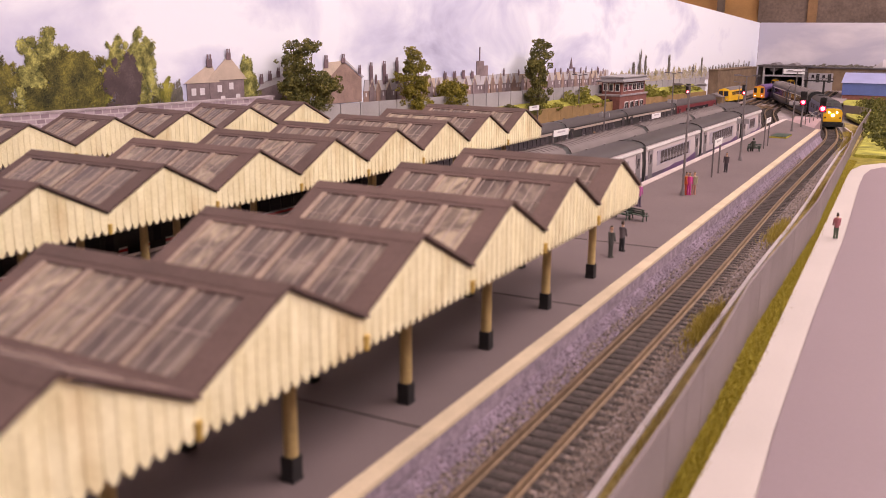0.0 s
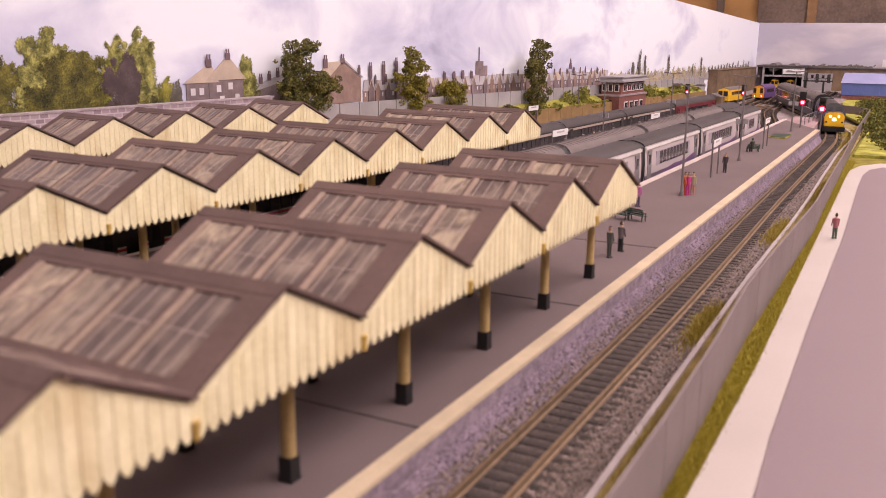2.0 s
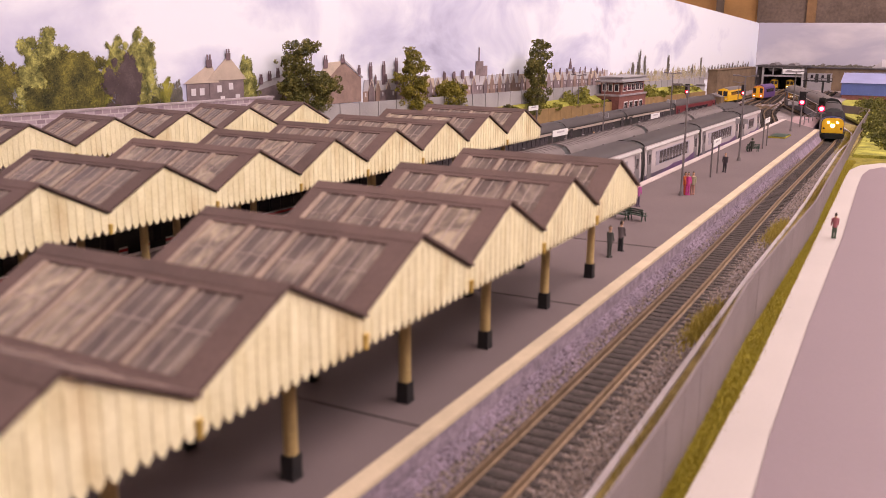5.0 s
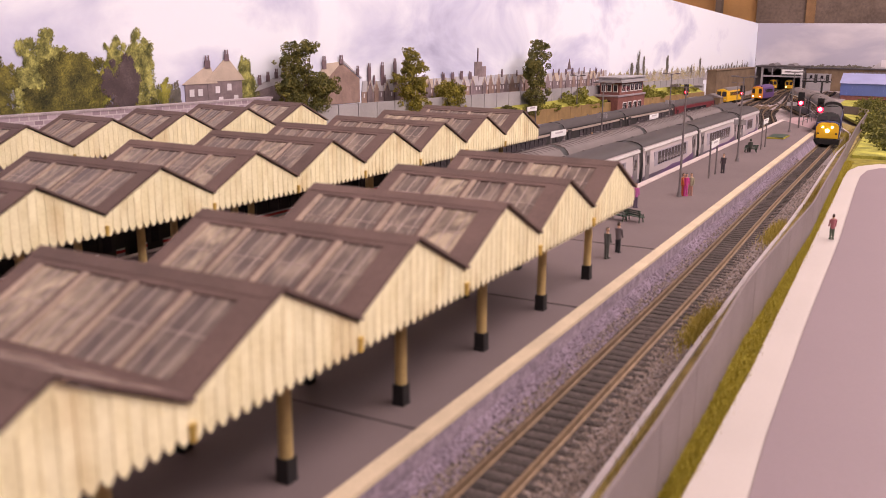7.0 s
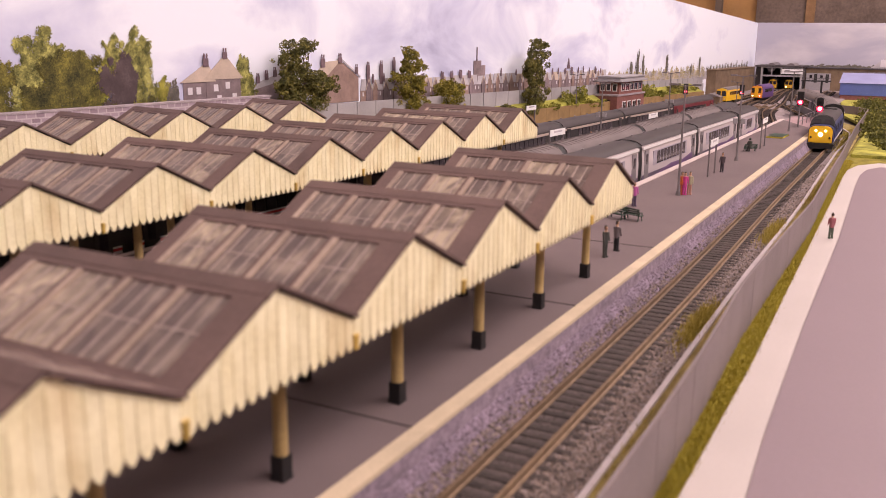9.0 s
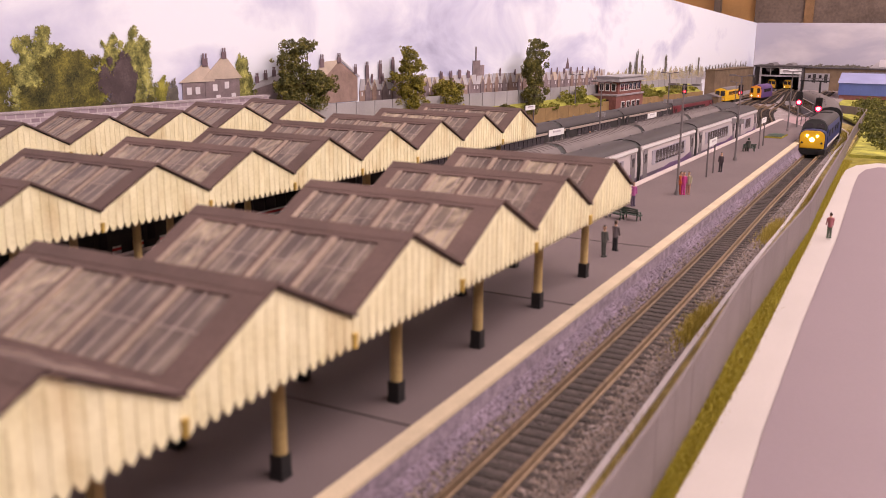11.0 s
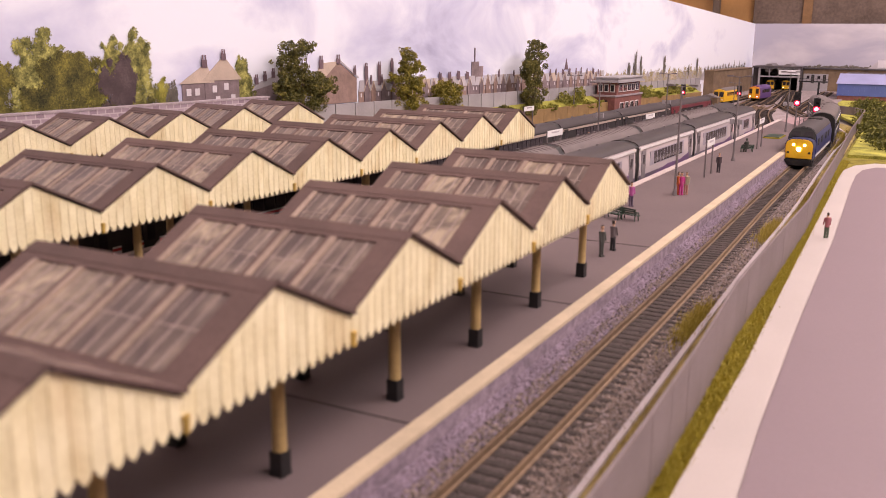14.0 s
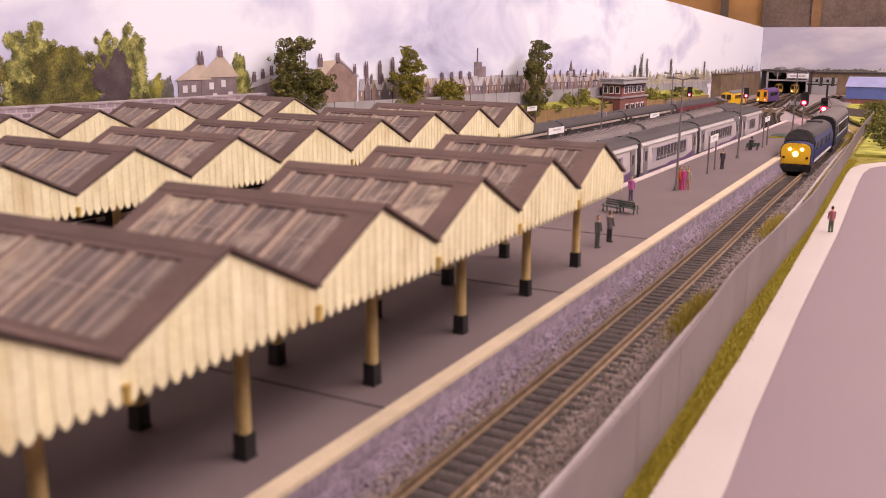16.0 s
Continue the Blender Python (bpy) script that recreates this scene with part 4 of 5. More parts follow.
# long rows of houses, smaller with distance
rng_h = random.Random(5)
y = 904.0
while y < 1640:
    w = 22 if y < 1000 else 24 if y < 1330 else 26
    zb = 64
    ze = 88 - (y - 904) * 0.010
    zr = ze + rng_h.uniform(11, 14)
    wall = M_PBRICK if rng_h.random() < 0.6 else M_PBRICK2
    if abs(y - 965) > 4:
        mapped(y, y + w, zb, ze, wall, "printed_house", "")
        poly([(y - 0.5, ze - 1), (y + w + 0.5, ze - 1), (y + w - 1.5, zr), (y + 2, zr)], M_PROOF2 if rng_h.random() < 0.85 else M_PROOF, "printed_roof", "", 0.5)
        g = w * rng_h.uniform(0.36, 0.46)
        gx = y + 2 + (w - g - 4) * rng_h.choice((0, 0.5, 1))
        pk = zr + rng_h.uniform(-3, 1.5)
        poly([(gx, zb + 4), (gx + g, zb + 4), (gx + g, ze), (gx + g / 2, pk), (gx, ze)], M_PBRICK2 if rng_h.random() < 0.4 else M_PBRICK, "printed_gable", "", 1.2)
        poly([(gx - 1, ze - 1), (gx + g / 2, pk - 0.6), (gx + g + 1, ze - 1), (gx + g + 1, ze + 0.8), (gx + g / 2, pk + 1.6), (gx - 1, ze + 0.8)], M_PROOF, "printed_barge", "", 1.7)
        for k in range(2):
            printed_window(gx + g * (0.3 + 0.4 * k), ze - 7, 2.3, 5.5)
            printed_window(gx + g * (0.3 + 0.4 * k), ze - 17, 2.6, 6)
        for k in (0.2, 0.8):
            if abs(y + w * k - gx - g / 2) > g * 0.6:
                printed_window(y + w * k, ze - 8, 2.3, 5)
        for k in (0.08, 0.92):
            if rng_h.random() < 0.65:
                chimney(y + w * k, zr - 4, zr + rng_h.uniform(2.5, 6), rng_h.uniform(2.6, 4.2))
    y += w
chimney(918, 94, 118, 6)
chimney(945, 94, 119, 6)
chimney(972, 94, 123, 6)
mapped(1172, 1193, 88, 119, M_PBRICK, "printed_tower", "dark printed square tower", 0.3)
mapped(1193, 1205, 88, 112, M_PBRICK, "printed_tower", "", 0.3)
mapped(1180, 1182, 119, 139, M_PCHIM, "printed_mast", "", 0.3)
poly([(1488, 100), (1502, 100), (1495, 119)], M_PCHIM, "printed_spire", "", 0.3)
# pale far streets and trees
y = 1640.0
while y < 2290:
    w = rng_h.uniform(20, 34)
    h = rng_h.uniform(78, 88) - (y - 1640) * 0.012
    poly([(y, 55), (y + w, 55), (y + w, h - 6), (y + w * 0.5, h + rng_h.uniform(0, 6)), (y, h - 6)], M_PHAZE if rng_h.random() < 0.5 else M_PROOF, "printed_far_house", "")
    y += w * 0.8


def printed_tree(blobs, count, size, m, seed, label, off=0.0, host=None):
    o = new("printed_tree", leaf_mesh("printed_tree", blobs, count, size, m, seed, True))
    o.parent = host or BACK
    o.matrix_basis = at(off, 0, 0)
    tagged(o, label, "", "", "stuff")


printed_tree([(0, 478, 132, 1, 20, 25), (0, 462, 112, 1, 20, 24), (0, 498, 128, 1, 16, 14)], 16900, 0.93, M_PALE, 11, "sunlit printed tree crown", 0.25)
printed_tree([(0, 500, 106, 1, 34, 26), (0, 505, 124, 1, 25, 20), (0, 480, 98, 1, 26, 18), (0, 436, 118, 1, 15, 26), (0, 432, 98, 1, 16, 16), (0, 512, 112, 1, 24, 24)], 33800, 0.93, M_PRINTLEAF, 12, "dark printed tree crown", 1.0)
printed_tree([(0, 430 + 12 * i, 90 + 5 * math.sin(i * 1.9), 1, 14, 11) for i in range(16)], 10920, 0.93, M_PRINTLEAF, 10, "dark printed hedge", 0.1)
printed_tree([(0, 530, 110, 1, 9, 18), (0, 541, 116, 1, 11, 16), (0, 603, 100, 1, 9, 13), (0, 531, 98, 1, 11, 9)], 7800, 0.87, M_LEAF3, 13, "bright printed shrubs", 0.25)
printed_tree([(0, 550, 135, 1, 11, 16), (0, 574, 134, 1, 16, 19), (0, 581, 114, 1, 17, 26), (0, 556, 124, 1, 14, 14)], 15600, 0.87, M_PALE, 14, "olive printed birch crown", 0.25)
printed_tree([(0, 556, 106, 1, 21, 24), (0, 560, 118, 1, 14, 18)], 13520, 0.87, M_PPURPLE, 15, "dark purple printed bush", 1.0)
printed_tree([(0, 712, 110, 1, 12, 18), (0, 710, 122, 1, 7, 10), (0, 716, 96, 1, 12, 13)], 8840, 0.81, M_PALE, 16, "pale green printed tree", 0.25)
printed_tree([(0, 612, 96, 1, 4, 12), (0, 619, 98, 1, 4, 12)], 1300, 0.99, M_PDARK, 17, "dark printed conifers", 0.25)
far = [(0, 1650 + 14 * i, 70 + 8 * math.sin(i * 2.3), 1, 12, 14) for i in range(46)]
printed_tree(far, 13520, 1.36, M_PGOLD, 18, "golden printed autumn trees", 0.25)
con = [(0, yy, 66 + hh / 2, 1, 5 + hh * 0.05, hh / 2) for yy, hh in ((1800, 44), (1832, 64), (1866, 52), (2010, 52), (2180, 30), (2245, 44))]
printed_tree(con, 6240, 1.36, M_PDARK, 19, "tall dark printed conifers", 0.25)
con = [(0, 2310 + 26 * i, 74, 1, 9, 10 + 8 * abs(math.sin(i * 1.7))) for i in range(15)]
printed_tree(con, 4680, 1.49, M_PDARK, 20, "dark printed conifer line", 0.25)
o = new("printed_tree", leaf_mesh("printed_tree", [(0, -170 + 22 * i, 78, 1, 16, 5 + 3 * abs(math.sin(i * 2.1))) for i in range(22)], 2600, 3.0, M_PDARK, 21, True))
o.parent = BACK_END
o.matrix_basis = pose(0, END_Y * MM - 0.001, 0, 0, 0, -90)
tagged(o, "dark printed tree line", "", "", "stuff")
bm = bmesh.new()
prism(bm, [(-30, 76), (8, 106), (120, 106), (120, 70), (-30, 70)], "y", END_Y - 2.5, END_Y - 0.5)
part("printed_far_roof", bm, M_PROOF2, BACK_END, "pinkish printed shed roof")
bm = bmesh.new()
box(bm, -2, 60, END_Y - 3.5, END_Y - 2.5, 82, 102)
part("printed_far_wall", bm, M_PWIN, BACK_END)


# ---- walls behind the far platform ----
def wall_matrix(x, y):
    return at(x, y, 0, BACK_TURN)


def brick_material():
    m = mat("coursed_stone", (0.34, 0.28, 0.30), 0.9, 0.3, 90, 0.2)
    n, l = m.node_tree.nodes, m.node_tree.links
    b = n["Principled BSDF"]
    tc = n.new("ShaderNodeTexCoord")
    sp = n.new("ShaderNodeSeparateXYZ")
    l.new(tc.outputs["Object"], sp.inputs[0])
    mp = n.new("ShaderNodeCombineXYZ")
    l.new(sp.outputs["Y"], mp.inputs["X"])
    l.new(sp.outputs["Z"], mp.inputs["Y"])
    br = n.new("ShaderNodeTexBrick")
    br.inputs["Scale"].default_value = 62
    br.inputs["Color1"].default_value, br.inputs["Color2"].default_value = (0.44, 0.35, 0.40, 1), (0.25, 0.18, 0.22, 1)
    br.inputs["Mortar"].default_value = (0.52, 0.45, 0.47, 1)
    br.inputs["Mortar Size"].default_value = 0.03
    l.new(mp.outputs[0], br.inputs["Vector"])
    l.new(br.outputs["Color"], b.inputs["Base Color"])
    return m


M_COURSED = brick_material()
bm = bmesh.new()
box(bm, -4, 4, -900, 150, 0, 92.5)
w = setting("wall_stone", bm, M_COURSED, "pale grey coursed stone boundary wall")
w.matrix_basis = wall_matrix(-490, 540)
bm = bmesh.new()
box(bm, -4.6, 4.6, -900, 152, 92.5, 94)
part("coping", bm, M_STONEW, w, "pale stone coping")

bm = bmesh.new()
box(bm, -2, 2, 30, 1500, 0, 50)
w = setting("wall_concrete", bm, M_CONC, "grey concrete panel wall below the backscene")
w.matrix_basis = wall_matrix(-493.5, 680)
for i in range(40):
    y0 = 30 + i * 36.6
    zt = 77.5 - (y0 - 150) * 0.0098
    bm = bmesh.new()
    prism(bm, [(y0 + 2, 48), (y0 + 36, 48), (y0 + 36, zt - 0.36), (y0 + 2, zt)], "x", -0.8, 1.2)
    part("panel", bm, M_CONC, w)
    bm = bmesh.new()
    box(bm, -1.2, 1.7, y0 + 0.2, y0 + 1.9, 40, zt + 0.3)
    part("wall_post", bm, M_CONC, w)

# bank and brown fence
bm = bmesh.new()
ribbon(bm, [(-459 + 0.091 * (yy - 680), yy) for yy in range(690, 2100, 60)], [(-32, 1), (-2, 1), (-2, 37), (-14, 43), (-32, 53)])
setting("bank", bm, mat("bank_grass", (0.20, 0.20, 0.025), 0.95, 0.4, 40, 0.6, col2=(0.42, 0.40, 0.07), fine=900), "rough green bank behind the far platform")
BROWN = [(-456, 690), (-416, 1152), (-389, 1449), (-333, 2076)]
t = thing("wooden_fence", 0, 0, 0, 0, "plain brown boarded fence behind the platform", "fence")
for (x0, y0), (x1, y1) in zip(BROWN, BROWN[1:]):
    n = max(1, round(math.hypot(x1 - x0, y1 - y0) / 40))
    for i in range(n):
        ya, yb = y0 + (y1 - y0) * i / n, y0 + (y1 - y0) * (i + 1) / n
        xa = x0 + (x1 - x0) * i / n
        zt = 49 - (ya - 1000) * 0.0115
        bm = bmesh.new()
        box(bm, -1, 1, 0.3, (yb - ya) * 1.003 - 0.3, 0, zt)
        p = part("board", bm, M_BROWNW, t)
        p.matrix_basis = at(xa, ya, 0, -math.degrees(math.atan((x1 - x0) / (y1 - y0))))

rs = random.Random(9)
blobs = [(-440 + 0.091 * (yy - 1000) + rs.uniform(-14, 10), yy, 44 + rs.uniform(-3, 4), 10, 15, rs.uniform(4, 9)) for yy in range(1080, 2050, 34)]
blobs += [(-378, 1745, 48, 16, 42, 17), (-374, 1800, 42, 14, 34, 12), (-416, 1412, 52, 12, 34, 14), (-412, 1468, 54, 12, 30, 15)]
stuff("shrubs", leaf_mesh("shrubs", blobs, 22000, 1.5, M_LEAF3, 31), "bright yellow-green shrubs on the bank", "shrub")
blobs = [(-440 + 0.091 * (yy - 1000) + rs.uniform(-8, 14), yy, 48 + rs.uniform(-3, 4), 10, 16, rs.uniform(6, 10)) for yy in (1120, 1150, 1172, 1190, 1228, 1640, 1890, 1920)]
stuff("shrubs", leaf_mesh("shrubs", blobs, 7000, 1.5, M_LEAF, 32), "dark green shrubs on the bank", "shrub")

# hedge and field on the open side
bm = bmesh.new()
sheet(bm, [(40, 1240), (860, 1260), (860, 2420), (-70, 2420), (-20, 1900), (36, 1660), (38, 1500)], 4.5, 9)
setting("field", bm, mat("field_grass", (0.17, 0.17, 0.02), 0.95, 0.4, 40, 0.6, col2=(0.36, 0.34, 0.06), fine=900), "yellow-green field beyond the pavement")
blobs = []
for i in range(70):
    k = i / 69
    blobs.append((67 - 84 * k + rs.uniform(0, 130) * (0.4 + 0.6 * k), 1330 + 900 * k, 9 + 8 * k, 21, 32, rs.uniform(8, 14)))
stuff("hedge", leaf_mesh("hedge", blobs, 30000, 2.1, M_HEDGE, 33), "dense olive-green hedge beyond the fence", "hedge")
stuff("hedge", leaf_mesh("hedge", [(b[0] + 8, b[1] + 20, b[2] + 1, 16, 24, b[5]) for b in blobs[::2]], 11000, 2.1, M_LEAF, 34), "dark green hedge beyond the fence", "hedge")


# ---- signal box ----
def signal_box(x, y, rz):
    t = thing("signal_box", x, y, 0, rz, "red brick signal box with a flat grey roof", "signal box")
    bm = bmesh.new()
    box(bm, -50, 0, 0, 135, 0, 52)
    low = part("lower_storey", bm, M_BRICK, t)
    bm = bmesh.new()
    box(bm, -51.5, 1.5, -1.5, 136.5, 52, 55)
    part("ledge", bm, M_STONEW, t, "grey stone ledge")
    bm = bmesh.new()
    box(bm, -40, -2, 12, 128, 55, 77)
    up = part("upper_storey", bm, M_BRICK, t)
    bm = bmesh.new()
    box(bm, -46, 5, 4, 136, 77, 80)
    box(bm, -42, 1, 9, 131, 80, 84.5)
    box(bm, -44, 3, 7, 133, 84.5, 86.5)
    part("roof", bm, M_CONC, t, "stepped flat concrete roof")
    for zz, host, x0, ya, yb, n in ((60, up, -1.6, 18, 122, 5), (28, low, 0.4, 20, 120, 4)):
        for i in range(n):
            yy = ya + (yb - ya) * (i + 0.5) / n
            bm = bmesh.new()
            box(bm, x0 - 0.6, x0 + 0.7, yy - 8, yy + 8, zz, zz + 14)
            f = part("window_frame", bm, M_WHITE, host, "white window frame")
            for k in (-1, 1):
                bm = bmesh.new()
                box(bm, x0 + 0.5, x0 + 1.0, yy + k * 3.8 - 3.0, yy + k * 3.8 + 3.0, zz + 1.5, zz + 12.5)
                part("pane", bm, M_WINDOW, f)
    for xx in (-33, -22, -10):
        bm = bmesh.new()
        box(bm, xx - 4.5, xx + 4.5, 11.2, 12.4, 60, 74)
        f = part("window_frame", bm, M_WHITE, up, "white window frame")
        bm = bmesh.new()
        box(bm, xx - 3.2, xx + 3.2, 10.8, 11.4, 61.5, 72.5)
        part("pane", bm, M_WINDOW, f)
    bm = bmesh.new()
    box(bm, -38, -14, -1.0, 0.4, 20, 46)
    part("door", bm, M_WINDOW, low, "dark blue-grey double door")
    return t


signal_box(-368, 1530, -4.6)


# ---- lamps, signs, signals ----
def station_lamp(x, y, h, boxes, label, z=23.5):
    t = thing("station_lamp", x, y, z, -4, label, "street lamp", "platform lamp posts")
    bm = bmesh.new()
    tube(bm, (0, 0, 0), (0, 0, 4), 2.4, 1.6, 10)
    part("base", bm, M_STEEL, t)
    bm = bmesh.new()
    tube(bm, (0, 0, 3), (0, 0, h), 1.15, 0.7, 8)
    part("pole", bm, M_STEEL, t)
    for s in (-1, 1):
        bm = bmesh.new()
        tube(bm, (0, 0, h - 1), (s * 10, 0, h + 1), 0.5, 0.5, 6)
        a = part("arm", bm, M_STEEL, t)
        bm = bmesh.new()
        box(bm, s * 10 - 3.4, s * 10 + 3.4, -1.4, 1.4, h - 0.3, h + 1.3)
        part("lamp_head", bm, M_STEEL, a)
        if boxes:
            bm = bmesh.new()
            box(bm, s * 4.2 - 2.4, s * 4.2 + 2.4, -1.6, 0.4, h * 0.44, h * 0.44 + 5.5)
            part("monitor", bm, M_CONC, t, "small pale grey monitor box")
    return t


for x, y, h, bx in ((-61, 722, 93, False), (-60, 982, 92, True), (-54, 1356, 86, True), (-240, 1052, 77, True), (-400, 1405, 70, False), (-225, 1330, 80, True)):
    station_lamp(x, y, h, bx, "slender grey double-arm platform lamp post")
station_lamp(-237, 1950, 62, False, "grey double-arm lamp mast in the yard", 3.0)


def name_board(x, y, rz, length, z0, z1):
    t = thing("station_sign", x, y, 23.5, rz, "white station name board on two dark posts", "sign", "station name boards")
    for yy in (1.5, length - 1.5):
        bm = bmesh.new()
        box(bm, -0.7, 0.7, yy - 0.7, yy + 0.7, 0, z1 - 23.5)
        part("post", bm, M_STEEL, t)
    bm = bmesh.new()
    box(bm, 0.7, 1.4, 0, length, z0 - 22.5, z1 - 23.5)
    b = part("board", bm, M_SIGNW, t)
    bm = bmesh.new()
    box(bm, 1.4, 1.6, length * 0.25, length * 0.75, z0 - 23.5 + 4.6, z0 - 23.5 + 6.4)
    part("lettering_bar", bm, M_PHAZE, b)


name_board(-61, 838, 0, 34, 52, 59.5)
name_board(-55, 1108, 0, 34, 53, 60)
name_board(-242, 880, -4.6, 38, 47, 55)
name_board(-383, 1148, -4.6, 30, 51, 58.5)
name_board(-208, 1153, -4.6, 34, 48, 55.5)


def signal(x, y, z, h, label, glow_r=3.0):
    t = thing("colour_light_signal", x, y, z, 0, label, "railway signal", "red signals")
    bm = bmesh.new()
    tube(bm, (0, 0, 0), (0, 0, h - 10), 1.2, 1.2, 8)
    part("post", bm, M_STEEL, t)
    bm = bmesh.new()
    box(bm, -4.6, 4.6, -0.6, 2.5, h - 12, h + 9)
    part("head", bm, M_BLACK, t, "black signal head with backing plate")
    for k in range(3):
        bm = bmesh.new()
        zz = h - 7 + k * 6
        # the lit lens is oversized, its glowing rim imitating the lamp's halo
        tube(bm, (0, -0.6, zz), (0, -1.8, zz), glow_r, glow_r, 14)
        lens = part("lens", bm, M_REDHALO if k == 0 else M_BLACK, t, "lit red lens widened by a painted halo" if k == 0 else "")
        if k == 0:
            bm = bmesh.new()
            tube(bm, (0, -1.8, zz), (0, -2.4, zz), glow_r * 0.62, glow_r * 0.5, 14)
            part("lamp_core", bm, M_REDLAMP, lens)
    bm = bmesh.new()
    box(bm, -5, 5, 2.5, 7, h - 14, h - 13)
    part("step", bm, M_STEEL, t)


signal(-322, 1850, 8, 46, "black signal post showing a red light")
signal(-215, 1880, 8, 46, "black signal post showing a red light")
signal(-50, 1428, 23.5, 45, "black signal post at the platform end showing red", 3.9)
signal(-19, 1400, 5, 57, "black signal post beside the line showing red", 4.6)

M_GREEN = mat("dark_green_paint", (0.035, 0.06, 0.045), 0.5, 0.2, 120, 0.1)
# railings and mat at the platform end
t = thing("railing", 0, 0, 23.5, 0, "grey pipe railing at the platform ramp", "railing")
for i in range(6):
    bm = bmesh.new()
    tube(bm, (-52 + 2 * i, 1440 + 40 * i, 0), (-52 + 2 * i, 1440 + 40 * i, 14), 0.7, 0.7, 6)
    part("post", bm, M_STEEL, t)
for zz in (7, 14):
    bm = bmesh.new()
    tube(bm, (-52, 1440, zz), (-42, 1640, zz), 0.6, 0.6, 6)
    part("rail", bm, M_STEEL, t)
bm = bmesh.new()
sheet(bm, [(-80, 1400.5), (-30, 1400.5), (-40, 1640), (-84, 1640)], 0, 23.3)
setting("platform_ramp", bm, mat("ramp_pink", (0.36, 0.24, 0.25), 0.85, 0.12, 20, 0.2), "pinkish paved end of the platform")
t = thing("planter_bed", -57, 1268, 23.5, -2, "low green bed with a yellow edging board", "planter")
bm = bmesh.new()
box(bm, -11, 11, -24, 24, 0, 1.8)
part("edging", bm, M_GRASS, t)
bm = bmesh.new()
box(bm, -10, 10, -21, 24.2, 1.8, 2.4)
part("turf", bm, M_GREEN, t)


# ---- little painted figures and luggage ----
def doll_material(c):
    return mat("doll_paint", c, 0.6, 0.12, 300, 0.0)


def doll(x, y, z, rz, top, low, label, h=23.0, arm=1):
    bm = bmesh.new()
    k = h / 23.0
    for s in (-1, 1):
        tube(bm, (s * 1.5, 0.2 * s, 0), (s * 1.3, 0, 11 * k), 1.1, 1.5, 8)
        tube(bm, (s * 3.2, 0, 18 * k), (s * 3.6, -1.0 - arm, 11.5 * k), 1.0, 0.7, 6)
        box(bm, s * 1.5 - 1.0, s * 1.5 + 1.0, -2.2, 1.0, 0, 1.1)
    nlow = len(bm.faces)
    tube(bm, (0, 0, 10 * k), (0, 0, 18.6 * k), 2.5, 3.2, 10)
    tube(bm, (0, 0, 18.6 * k), (0, 0, 19.8 * k), 1.6, 1.0, 8)
    ball(bm, (0, 0, 21.4 * k), 1.75, 0.9, 1, 1.15, 2)
    me = done("figurine", bm, doll_material(top), True)
    for c in (low, (0.05, 0.03, 0.022), (0.50, 0.30, 0.20)):
        me.materials.append(doll_material(c))
    for i, p in enumerate(me.polygons):
        if p.center.z < 10.5 * k * MM:
            p.material_index = 1
        elif p.center.z > 22.2 * k * MM or (p.center.z > 20.4 * k * MM and p.center.y > 0.4 * MM):
            p.material_index = 2
        elif p.center.z > 18.9 * k * MM:
            p.material_index = 3
    ob = tagged(new("figurine", me), label, "figurine", "platform figurines")
    ob.matrix_basis = at(x, y, z, rz)
    ob.scale = (0.68, 0.68, 0.86)
    return ob


Z1 = 23.5
doll(-44.6, 495, Z1, 160, (0.16, 0.13, 0.14), (0.03, 0.03, 0.035), "tiny standing figurine in dark trousers")
doll(-45.8, 476, Z1, 70, (0.075, 0.075, 0.07), (0.06, 0.06, 0.055), "tiny standing figurine in a grey coat")
doll(-59.4, 727, Z1, 90, (0.65, 0.15, 0.04), (0.40, 0.06, 0.03), "tiny figurine in an orange jacket beside the lamp post")
doll(-56.8, 727, Z1, 30, (0.55, 0.06, 0.25), (0.55, 0.06, 0.28), "tiny figurine in bright pink clothes")
doll(-53.6, 731, Z1, 10, (0.36, 0.32, 0.22), (0.42, 0.22, 0.18), "tiny figurine in a pale top")
doll(-79, 652, Z1, 40, (0.42, 0.10, 0.30), (0.10, 0.07, 0.12), "tiny figurine in a pink top by the canopy end")
doll(-56, 882, Z1, 0, (0.07, 0.05, 0.06), (0.05, 0.04, 0.05), "tiny dark figurine beside the name board")
doll(65, 687, 6.9, 200, (0.40, 0.14, 0.16), (0.10, 0.13, 0.09), "tiny figurine in a pink top on the pavement")
doll(-238, 1010, Z1, 0, (0.05, 0.04, 0.05), (0.05, 0.04, 0.05), "tiny dark figurine on the middle platform")



